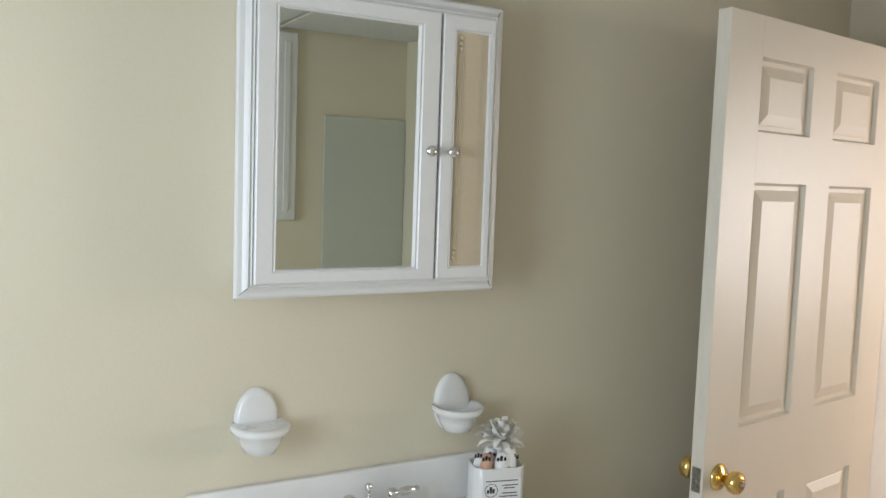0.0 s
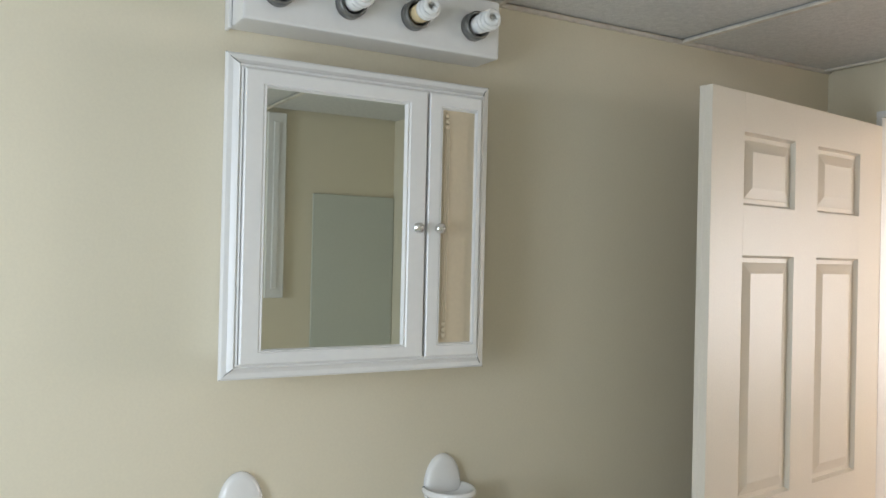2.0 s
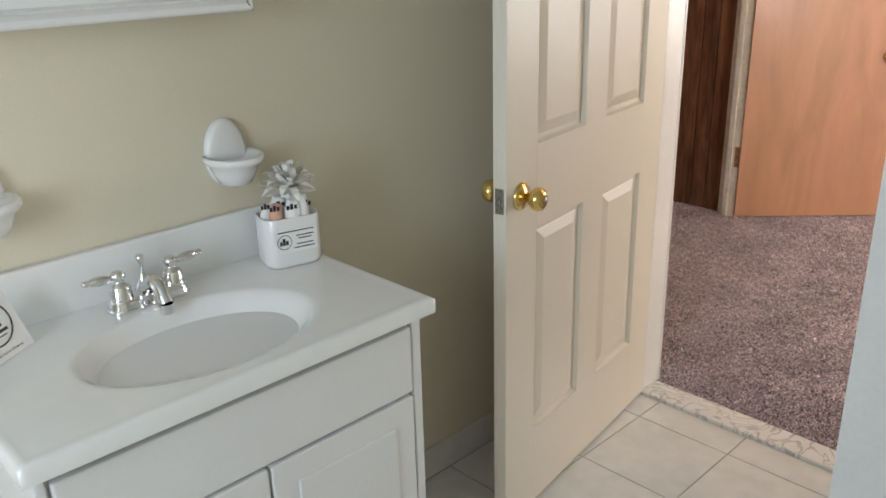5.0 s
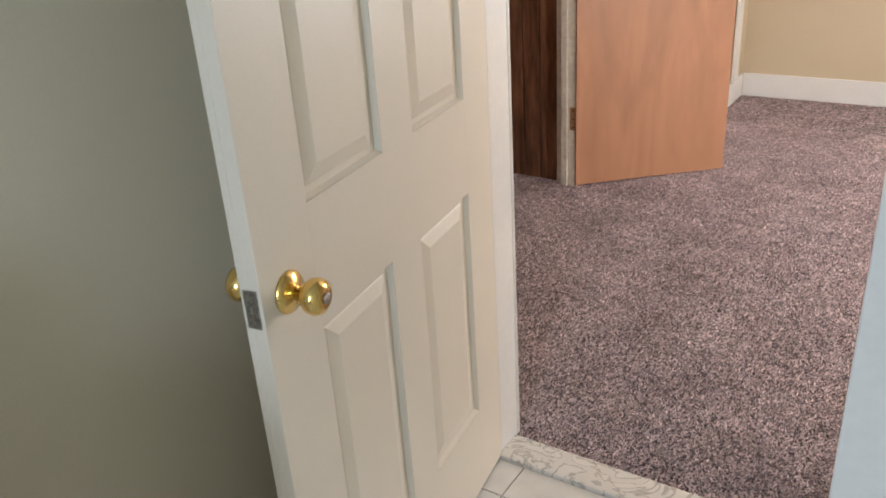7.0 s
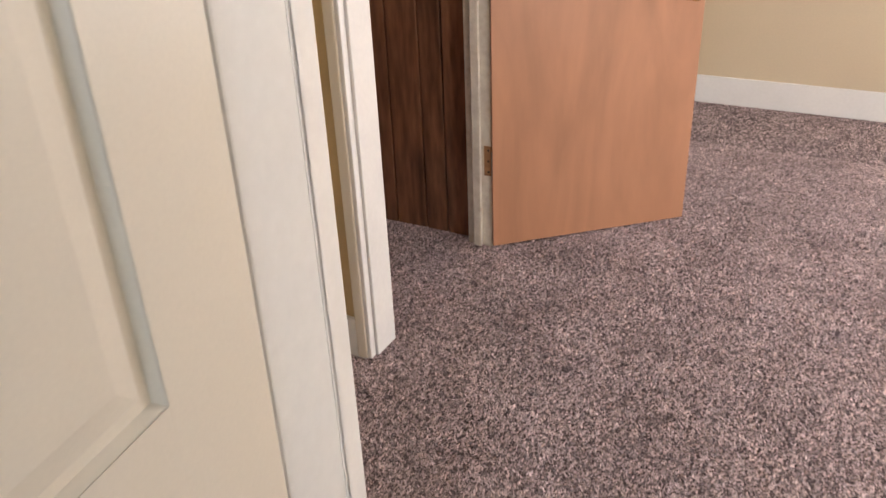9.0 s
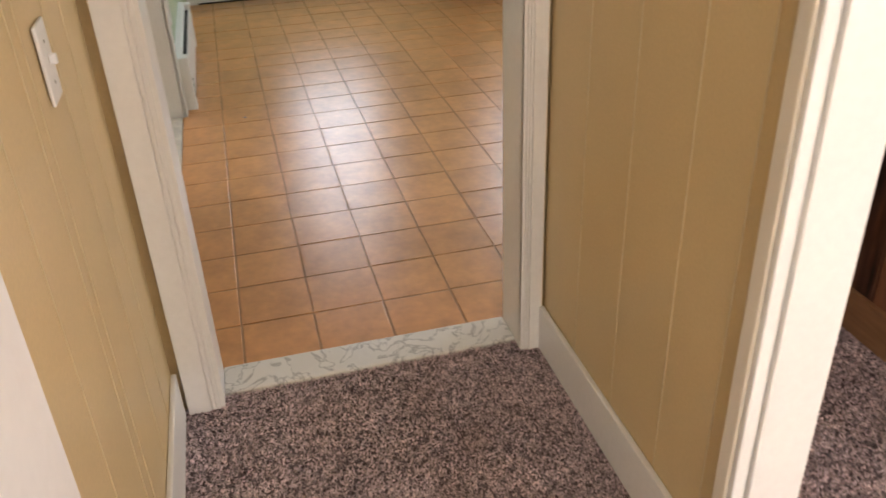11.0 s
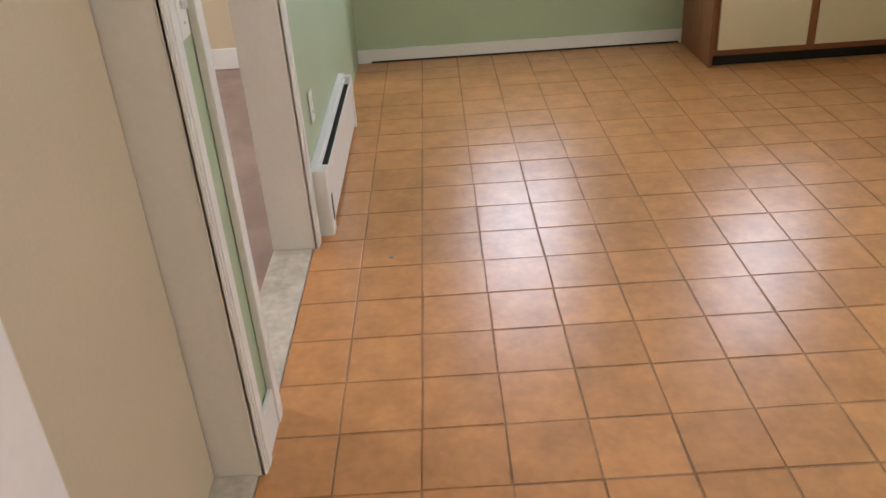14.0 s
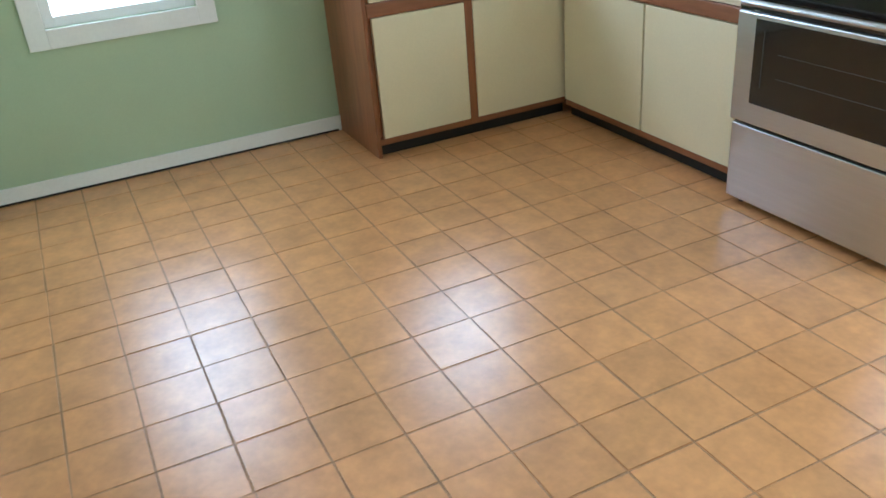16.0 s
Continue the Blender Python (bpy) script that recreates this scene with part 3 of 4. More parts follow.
def cabinet_door(y0, y1, inner_y0, inner_y1, face, label):
    z0, z1 = CZ0 + 0.030, CZ1 - 0.030
    i0, i1 = 1.410, 1.906
    d = new("cabinet_door")
    d.parent = cab
    bm = bmesh.new()
    rings = []
    for f, x in ((0.0, CX - 0.022), (0.02, CX - 0.002), (0.08, CX), (0.78, CX), (0.84, CX - 0.003), (0.92, CX - 0.001), (1.0, CX - 0.009)):
        ya, yb = y0 + (inner_y0 - y0) * f, y1 + (inner_y1 - y1) * f
        za, zb = z0 + (i0 - z0) * f, z1 + (i1 - z1) * f
        rings.append([bm.verts.new((x, *p)) for p in ((ya, za), (yb, za), (yb, zb), (ya, zb))])
    for a, b in zip(rings, rings[1:]):
        for k in range(4):
            bm.faces.new((a[k], a[(k + 1) % 4], b[(k + 1) % 4], b[k]))
    part("door_frame", bm, WHITE, d)
    part("door_panel", block(bmesh.new(), (CX - 0.016, inner_y0 - 0.004, i0 - 0.004), (CX - 0.009, inner_y1 + 0.004, i1 + 0.004)), face, d, label)
    return d


d1 = cabinet_door(CY0 + 0.032, 0.8655, 0.521, 0.815, MIRROR, "clear mirror panel")
d2 = cabinet_door(0.8705, CY1 - 0.030, 0.905, 0.986, ROOM_PAINT, "beige carved panel")
part("door_gap", block(bmesh.new(), (CX - 0.03, 0.8656, CZ0 + 0.03), (CX - 0.02, 0.8704, CZ1 - 0.03)), BLACK, cab)
for d, y in ((d1, 0.842), (d2, 0.893)):
    part("knob", lathe(bmesh.new(), pose(CX - 0.002, y, 1.652, 0, 90, 0), [(0.006, 0), (0.005, 0.008), (0.011, 0.014), (0.012, 0.019), (0.009, 0.024), (0.003, 0.026)]), CHROME, d, "small chrome knob", True)
# carved flutes of the narrow panel
for k, dy in enumerate((0.006, 0.011, 0.016)):
    piece("flute", (CX - 0.0092, 0.906 + dy, 1.45), (CX - 0.0065, 0.909 + dy, 1.865), ROOM_PAINT, d2, 0.001)
for z in (1.425, 1.437, 1.449, 1.87, 1.882, 1.894):
    part("bead", lathe(bmesh.new(), pose(CX - 0.009, 0.9175, z, 0, 90, 0), [(0.0065, 0), (0.005, 0.003), (0.002, 0.004)], 14), ROOM_PAINT, d2, "", True)

# ---- bathroom: light bar ----
lb = thing("vanity_light_bar", "white metal light bar with four unlit spiral bulbs", "light fixture")
piece("housing", (XA + 0.001, 0.474, 2.036), (XA + 0.1, 1.055, 2.165), WHITE, lb, 0.006)
piece("side_rib", (XA + 0.001, 0.466, 2.032), (XA + 0.03, 0.4735, 2.17), WHITE, lb, 0.003)
for k, y in enumerate((0.542, 0.691, 0.838, 0.985)):
    x0 = XA + 0.1
    bulb_turn = pose(x0, y, 2.098, 0, 90, 0)
    part("socket_ring", lathe(bmesh.new(), bulb_turn, [(0.031, 0.0005), (0.031, 0.022), (0.029, 0.025), (0.025, 0.025), (0.024, 0.004)]), GREY_RING, lb, "dark grey socket ring", True)
    b = part("bulb_base", lathe(bmesh.new(), bulb_turn, [(0.018, 0.005), (0.02, 0.03), (0.02, 0.042), (0.014, 0.045)]), TUBE_WARM if k == 2 else TUBE, lb, "yellowed bulb base" if k == 2 else "white bulb base", True)
    pts = []
    for s in range(64):
        a = s / 63 * 2 * math.pi * 3
        r = 0.0165 if s < 54 else 0.0165 * (1 - (s - 53) / 14)
        pts.append((x0 + 0.047 + s / 63 * 0.042, y + r * math.cos(a), 2.098 + r * math.sin(a)))
    wire("spiral_tube", pts, 0.0062, TUBE, lb)

# ---- bathroom: vanity ----
CT = 0.842
VY0, VY1, VX = 0.385, 1.128, 0.507
van = thing("vanity_cabinet", "white painted wooden vanity cabinet with panel doors", "cabinet")
FV = VX - 0.022              # the front of its doors
piece("carcass", (XA + 0.001, VY0 + 0.018, 0.004), (FV - 0.02, VY1 - 0.018, CT - 0.033), WHITE, van)
piece("top_strip", (FV - 0.02, VY0 + 0.018, CT - 0.045), (FV - 0.003, VY1 - 0.018, CT - 0.034), WHITE, van, 0.002)
piece("false_drawer_front", (FV - 0.0195, VY0 + 0.04, CT - 0.190), (FV, VY1 - 0.045, CT - 0.053), WHITE, van, 0.004)
VM = (VY0 + VY1) / 2
for y0, y1 in ((VY0 + 0.04, VM - 0.003), (VM + 0.003, VY1 - 0.045)):
    d = piece("cabinet_door", (FV - 0.0195, y0, 0.1), (FV, y1, CT - 0.199), WHITE, van, 0.004)
    piece("raised_panel", (FV - 0.0005, y0 + 0.05, 0.15), (FV + 0.005, y1 - 0.05, CT - 0.249), WHITE, d, 0.006)
for y0, y1 in ((VY0 + 0.018, VY0 + 0.034), (VY1 - 0.039, VY1 - 0.018)):
    piece("stile", (FV - 0.0195, y0, 0.02), (FV - 0.004, y1, CT - 0.046), WHITE, van)


def basin_depth(y, x):
    u, v = (y - 0.752) / 0.214, (x - 0.315) / 0.145
    r = math.sqrt(u * u + v * v)
    return -0.115 * (1 - r ** 2.4) ** 1.15 if r < 1 else 0.0


top = thing("sink_counter", "white cultured marble vanity top with moulded oval basin", "sink")
bm = bmesh.new()
nx, ny = 52, 90
grid = [[bm.verts.new((XA + 0.018 + (VX - XA - 0.018) * i / nx, VY0 + (VY1 - VY0) * j / ny, CT)) for j in range(ny + 1)] for i in range(nx + 1)]
for row in grid:
    for v in row:
        v.co.z += basin_depth(v.co.y, v.co.x)
        edge = min(VX - v.co.x, v.co.y - VY0, VY1 - v.co.y)
        if edge < 0.02:
            v.co.z += 0.003 * (1 - edge / 0.02) * min(1, edge / 0.004)
        if edge < 0.003:
            v.co.z -= 0.003
for i in range(nx):
    for j in range(ny):
        bm.faces.new((grid[i][j], grid[i + 1][j], grid[i + 1][j + 1], grid[i][j + 1]))
rim = [grid[nx][j] for j in range(ny + 1)]
for line in (rim, [grid[i][0] for i in range(nx + 1)], [grid[i][ny] for i in range(nx + 1)]):
    low = [bm.verts.new((v.co.x, v.co.y, CT - 0.030)) for v in line]
    for k in range(len(line) - 1):
        bm.faces.new((line[k], line[k + 1], low[k + 1], low[k]))
part("deck", bm, MARBLE_TOP, top, "", True)
piece("front_lip", (VX - 0.022, VY0 + 0.003, CT - 0.032), (VX - 0.002, VY1 - 0.003, CT - 0.006), MARBLE_TOP, top, 0.004)
piece("backsplash", (XA + 0.001, VY0 - 0.008, CT - 0.025), (XA + 0.019, VY1 - 0.004, CT + 0.103), MARBLE_TOP, top, 0.005)
part("drain", lathe(bmesh.new(), pose(0.315, 0.752, CT - 0.1155), [(0.02, 0), (0.02, 0.003), (0.014, 0.004), (0.012, 0.002)]), CHROME, top, "chrome drain", True)
wire("caulk_line", [(XA + 0.002, VY0 + 0.0, CT + 0.1035), (XA + 0.002, VY1 - 0.01, CT + 0.1035)], 0.0014, WORN_TRIM, top)

# faucet
FX, FY = 0.122, 0.752
fa = thing("faucet", "chrome two-handle bathroom faucet on the vanity top", "faucet")
bm = bmesh.new()
outline = []
for a in range(40):
    an = 2 * math.pi * a / 40
    c, s = math.cos(an), math.sin(an)
    outline.append((0.026 * c, 0.052 * (1 if s > 0 else -1) * (abs(s) > 0.01) + 0.026 * s))
layers = []
for sc, z in ((1.06, 0), (1.06, 0.004), (1.0, 0.007), (0.92, 0.019), (0.84, 0.023), (0.7, 0.024)):
    layers.append([bm.verts.new((FX + x * sc, FY + y * (1 - (1 - sc) * 0.4), CT + 0.001 + z)) for x, y in outline])
for a, b in zip(layers, layers[1:]):
    for i in range(40):
        bm.faces.new((a[i], a[(i + 1) % 40], b[(i + 1) % 40], b[i]))
bm.faces.new(layers[-1])
part("base_plate", bm, CHROME, fa)
for s in (-1, 1):
    y = FY + s * 0.051
    v = part("valve", lathe(bmesh.new(), pose(FX, y, CT + 0.02), [(0.021, 0), (0.022, 0.004), (0.0205, 0.008), (0.0195, 0.026), (0.016, 0.032), (0.010, 0.036), (0.009, 0.040), (0.0125, 0.044), (0.0135, 0.050), (0.010, 0.056), (0.003, 0.058)]), CHROME, fa, "", True)
    part("lever", lathe(bmesh.new(), pose(FX, y + s * 0.006, CT + 0.066, -90 * s, 0, 0) @ pose(0, 0, 0, 3 * s, 0, 0), [(0.005, 0), (0.0055, 0.010), (0.0088, 0.018), (0.0096, 0.032), (0.0075, 0.044), (0.004, 0.047), (0.0065, 0.051), (0.0055, 0.057), (0.002, 0.060)], 18), CHROME, v, "", True)
spout = [(FX - 0.010 + 0.0082 * k, FY, CT + 0.022 + 0.028 * math.sin(min(1, k / 6) * math.pi / 2) - max(0, k - 6) ** 1.6 * 0.0036) for k in range(11)]
wire("spout", spout, 0.0145, CHROME, fa)
part("aerator", tube(bmesh.new(), pose(spout[-1][0] - 0.001, FY, spout[-1][2] - 0.008), 0.0135, 0.0125, 0.018), CHROME, fa)
part("lift_rod", lathe(bmesh.new(), pose(FX - 0.014, FY, CT + 0.02), [(0.020, 0), (0.013, 0.014), (0.006, 0.028), (0.0035, 0.038), (0.0035, 0.052), (0.008, 0.060), (0.0085, 0.068), (0.004, 0.072)], 18), CHROME, fa, "", True)


# soap dishes
def soap_dish(y, z, holes):
    t = thing("soap_dish", "white glazed ceramic " + ("toothbrush and cup holder" if holes else "soap dish") + " on the wall", "soap dish", (XA + 0.001, y, z), 0, "ceramic wall dishes")
    bm = bmesh.new()
    layers = []
    for sc, d in ((1.0, 0), (1.0, 0.008), (0.94, 0.014), (0.8, 0.017), (0.5, 0.019)):
        layers.append([bm.verts.new((d, 0.046 * sc * math.cos(a), 0.006 + 0.07 * sc * math.sin(a))) for a in (2 * math.pi * i / 40 for i in range(40))])
    for a, b in zip(layers, layers[1:]):
        for i in range(40):
            bm.faces.new((a[i], a[(i + 1) % 40], b[(i + 1) % 40], b[i]))
    bm.faces.new(layers[-1])
    part("back_plate", bm, CERAMIC, t, "", True)
    bm = bmesh.new()
    layers = []
    for sc, z in ((0.25, -0.056), (0.55, -0.05), (0.72, -0.03), (0.85, -0.012), (1.0, -0.006), (1.04, 0.0), (1.02, 0.006), (0.95, 0.008), (0.86, 0.003 if not holes else 0.007), (0.6, -0.008 if not holes else 0.006)):
        layers.append([bm.verts.new((max(0.006, 0.034 + 0.066 * sc * math.cos(a)), 0.058 * sc * math.sin(a), z)) for a in (2 * math.pi * i / 40 for i in range(40))])
    for a, b in zip(layers, layers[1:]):
        for i in range(40):
            bm.faces.new((a[i], a[(i + 1) % 40], b[(i + 1) % 40], b[i]))
    bm.faces.new(layers[-1])
    part("tray", bm, CERAMIC, t, "", True)
    if holes:
        for hy_, r in ((-0.038, 0.008), (-0.018, 0.006), (0.022, 0.006), (0.04, 0.008)):
            part("brush_hole", lathe(bmesh.new(), pose(0.047, hy_, 0.0072), [(r, 0), (r * 0.96, 0.0012), (r * 0.7, 0.0002)], 16), CERAMIC, t, "", True)
    return t


soap_dish(0.52, 1.076, True)
soap_dish(0.988, 1.066, False)

def lettering(name, text, size, m, mat, parent):
    """Flat lettering in the built-in font; its base line along m's x axis."""
    cu = bpy.data.curves.new(name, "FONT")
    cu.body, cu.size, cu.shear = text, size, 0.3
    tmp = bpy.data.objects.new(name, cu)
    scene.collection.objects.link(tmp)
    me = bpy.data.meshes.new_from_object(tmp.evaluated_get(bpy.context.evaluated_depsgraph_get()))
    bpy.data.objects.remove(tmp)
    me.transform(m)
    me.materials.append(mat)
    ob = new(name, me)
    ob.parent = parent
    return ob


# tent card with a round black emblem
card = thing("tent_card", "folded white welcome card with a round black emblem", "card", (0.136, 0.463, CT + 0.0005), 33)
card.scale = (1.15, 1.15, 1.15)
for s in (-1, 1):
    bm = bmesh.new()
    m = pose(0, 0, 0.084, 0, s * -24, 0) @ Matrix.Translation((0, 0, -0.0455))
    bmesh.ops.create_cube(bm, size=1, matrix=m @ Matrix.Diagonal((0.0008, 0.104, 0.091, 1)))
    face = part("fold", bm, PAPER, card)
    if s == 1:
        ring = [m @ Vector((0.0009, 0.002 + 0.036 * math.cos(a), 0.008 + 0.033 * math.sin(a))) for a in (2 * math.pi * i / 40 for i in range(40))]
        wire("emblem_ring", ring, 0.0012, INK, face, True)
        for dy, w, h in ((-0.016, 0.010, 0.016), (-0.006, 0.010, 0.022), (0.004, 0.009, 0.034), (0.013, 0.010, 0.018)):
            bm = bmesh.new()
            bmesh.ops.create_cube(bm, size=1, matrix=m @ Matrix.Translation((0.0008, dy, h / 2 + 0.0)) @ Matrix.Diagonal((0.0006, w, h, 1)))
            part("emblem_block", bm, INK, face)
        for dz, w in ((-0.006, 0.046), (-0.013, 0.034)):
            bm = bmesh.new()
            bmesh.ops.create_cube(bm, size=1, matrix=m @ Matrix.Translation((0.0008, 0.002, dz)) @ Matrix.Diagonal((0.0006, w, 0.0045 if dz > -0.01 else 0.0016, 1)))
            part("text_bar", bm, INK, face)
        lettering("printed_line", "Welcome! Thank You for Choosing", 0.0055, m @ Matrix.Translation((0.0010, -0.048, -0.038)) @ pose(0, 0, 0, 90, 0, 90), INK, face)

# gift basket
gb_ = thing("gift_basket", "white ceramic holder of toiletries with a pearl ribbon bow", "gift basket", (0.143, 1.057, CT + 0.001), -14)
gb_.scale = (1.06, 1.06, 1.06)


def rounded_box(bm, lx, ly, z0, z1, r, taper=1.0, wall=0.0):
    out = []
    for cx, cy, a0 in ((lx - r, ly - r, 0), (-(lx - r), ly - r, 90), (-(lx - r), -(ly - r), 180), (lx - r, -(ly - r), 270)):
        for k in range(7):
            a = radians(a0 + 15 * k)
            out.append((cx + r * math.cos(a), cy + r * math.sin(a)))
    prof = [(0.9, z0), (0.97, z0 + 0.006), (1.0, z0 + 0.012), (taper, z1), (taper * 0.98, z1 + 0.002), (taper * 0.94, z1), (taper * 0.92, z1 - 0.02)]
    layers = [[bm.verts.new((x * s, y * s, z)) for x, y in out] for s, z in prof]
    n_ = len(out)
    for a, b in zip(layers, layers[1:]):
        for i in range(n_):
            bm.faces.new((a[i], a[(i + 1) % n_], b[(i + 1) % n_], b[i]))
    bm.faces.new(layers[0])
    bm.faces.new(layers[-1])
    return bm


pot = part("pot", rounded_box(bmesh.new(), 0.042, 0.058, 0, 0.098, 0.026, 0.98), CERAMIC, gb_, "", True)
lab = piece("paper_label", (0.0418, -0.042, 0.032), (0.0432, 0.042, 0.078), PAPER, gb_, 0.0)
ring = [(0.0436, -0.024 + 0.014 * math.cos(a), 0.054 + 0.014 * math.sin(a)) for a in (2 * math.pi * i / 28 for i in range(28))]
wire("emblem_ring", ring, 0.0006, INK, lab, True)
for dy, h in ((-0.031, 0.008), (-0.025, 0.014), (-0.019, 0.009)):
    piece("emblem_block", (0.0432, dy - 0.0025, 0.048), (0.0438, dy + 0.0025, 0.048 + h), INK, lab, 0.0)
for z, a, b in ((0.073, -0.036, 0.036), (0.063, 0.0, 0.036), (0.057, 0.004, 0.03), (0.046, 0.0, 0.034), (0.039, -0.006, 0.036)):
    piece("text_bar", (0.0432, a, z), (0.0437, b, z + 0.002), INK, lab, 0.0)
for y, x, mt, nm, h, r in ((-0.034, 0.012, PEACH, "soap_bottle", 0.128, 0.0135), (-0.002, 0.016, PAPER, "lotion_tube", 0.132, 0.0155), (0.03, 0.01, PAPER, "shampoo_bottle", 0.14, 0.0135), (-0.018, -0.016, PAPER, "wrapped_soap", 0.135, 0.018), (0.016, -0.016, PAPER, "wrapped_soap", 0.135, 0.017), (-0.045, -0.008, PAPER, "wrapped_soap", 0.12, 0.012)):
    b = part(nm, lathe(bmesh.new(), pose(x, y, 0.01, 6 * (y > 0) - 3, 6, 0), [(r * 0.8, 0), (r, 0.02), (r, h - 0.03), (r * 0.8, h - 0.02), (r * 0.72, h - 0.012), (r * 0.4, h - 0.01)], 18), mt, gb_, "", True)
    for k in range(3):
        piece("print_block", (x + r + 0.0075, y - r * 0.7 + k * r * 0.5, 0.116), (x + r + 0.009, y - r * 0.35 + k * r * 0.5, 0.124 + 0.003 * (k % 2)), INK, b, 0.0)
# bow: pointed ribbon loops round a centre
random.seed(4)
for k in range(30):
    a = k * 2.399
    el = radians(-18 + 100 * (k / 30))
    d = Vector((math.cos(a) * math.cos(el), math.sin(a) * math.cos(el), math.sin(el)))
    side = d.cross(Vector((0, 0, 1))).normalized() * 0.0085
    L = 0.058 - 0.010 * (k / 30) + random.uniform(-0.004, 0.004)
    up = Vector((0, 0, 0.012))
    c = Vector((0.024, 0.0, 0.158))
    bm = bmesh.new()
    prev = None
    for s, lift, w in ((0.0, 0.0, 0.5), (0.45, 0.010, 1.0), (0.8, 0.008, 0.8), (1.0, 0.0, 0.12), (0.8, -0.003, 0.8), (0.4, -0.003, 1.0), (0.05, -0.002, 0.5)):
        p = c + d * L * s + up * (lift / 0.012)
        pair = (bm.verts.new(p - side * w), bm.verts.new(p + side * w))
        if prev:
            bm.faces.new((prev[0], prev[1], pair[1], pair[0]))
        prev = pair
    part("ribbon_loop", bm, RIBBON, gb_, "pearl white ribbon loop")
part("ribbon_knot", lathe(bmesh.new(), pose(0.012, 0, 0.135), [(0.012, 0), (0.014, 0.006), (0.008, 0.014)], 12), RIBBON, gb_)

# opposite side of the bathroom, seen in the mirror
setting("surround_panel", [((1.988, 1.32, 0.5), (1.999, 1.708, 1.85))], BATH_GREEN, "grey-green shower surround panel on the wall", 0.003)
wc = thing("wall_trim", "white moulded upright board on the wall", "trim")
wc["kind"] = "structure"
piece("board", (1.978, 1.11, 1.40), (1.9995, 1.19, 2.18), TRIM, wc)
piece("bead", (1.972, 1.135, 1.44), (1.9785, 1.16, 2.14), TRIM, wc)

# ---- bathroom window ----
bw = thing("window_bathroom", "white framed bathroom window", "window")
bw["kind"] = "structure"
for nm, a, b, c, d in (("frame_side", 0.75, 0.795, 0.9, 2.0), ("frame_side", 1.505, 1.55, 0.9, 2.0), ("frame_sill", 0.795, 1.505, 0.9, 0.945), ("frame_head", 0.795, 1.505, 1.955, 2.0), ("meeting_rail", 0.795, 1.505, 1.43, 1.47)):
    piece(nm, (a, -1.16, c), (b, -1.12, d), WHITE, bw)
# unseen window frame, added to go with the kitchen fill lamp
sw = thing("added_side_window", "unseen white framed window added around the kitchen fill lamp", "window")
sw["kind"] = "structure"
for nm, a, b, c, d in (("frame_side", -2.85, -2.805, 0.85, 2.05), ("frame_side", -1.895, -1.85, 0.85, 2.05), ("frame_sill", -2.805, -1.895, 0.85, 0.895), ("frame_head", -2.805, -1.895, 2.005, 2.05)):
    piece(nm, (a, 6.19, c), (b, 6.23, d), WHITE, sw)

# ---- hall: closet door and switch ----
cd = thing("door_2", "flush orange plywood closet door standing ajar", "door", (-0.428, 4.262, 0.016), 42.3)
cd["kind"] = "structure"
piece("leaf", (0.0, 0.0, 0.0), (0.752, 0.033, 1.98), PLY, cd, 0.0015)
knob(cd, 0.69, 0.0, 0.845, -1)
knob(cd, 0.69, 0.033, 0.845, 1)
piece("hinge_leaf", (-0.002, 0.004, 0.27), (0.0, 0.03, 0.36), OLD_STEEL, cd, 0.0003)


def switch_plate(name, label, m, w=0.072, h=0.116, outlet=False):
    """A wall plate facing local +y."""
    t = new(name)
    t.matrix_world = m
    tagged(t, label, "outlet" if outlet else "light switch")
    part("plate", block(bmesh.new(), (-w / 2, 0.0005, -h / 2), (w / 2, 0.006, h / 2), 0.003), TRIM, t)
    if outlet:
        for z in (-0.022, 0.022):
            s = part("socket", block(bmesh.new(), (-0.016, 0.006, z - 0.014), (0.016, 0.0085, z + 0.014), 0.003), TRIM, t)
            for x in (-0.006, 0.006):
                part("slot", block(bmesh.new(), (x - 0.001, 0.0085, z - 0.004), (x + 0.001, 0.0088, z + 0.005)), BLACK, s)
    else:
        part("toggle", block(bmesh.new(), (-0.005, 0.006, -0.004), (0.005, 0.018, 0.012), 0.003), TRIM, t)
        for z in (-0.03, 0.03):
            part("screw", tube(bmesh.new(), pose(0, 0.0062, z, 90), 0.003, 0.003, 0.001, 10), OLD_STEEL, t)
    return t


switch_plate("hall_light_switch", "cream plastic light switch on the panelled wall", pose(-0.94, Y3 + 0.002, 1.005))
switch_plate("kitchen_light_switch", "cream plastic light switch between two door casings", pose(-2.50, KW + 0.001, 1.06), w=0.062)
switch_plate("kitchen_outlet", "white wall outlet above the baseboard heater", pose(-3.82, KW + 0.001, 0.412), outlet=True)

# ---- kitchen ----
sd = thing("door_3", "closed cream painted flush door", "door", (O1B + 0.003, 2.42, 0.016))
sd["kind"] = "structure"
piece("leaf", (0.0, 0.0, 0.0), (O1A - O1B - 0.006, 0.02, 2.01), ROOM_PAINT, sd)

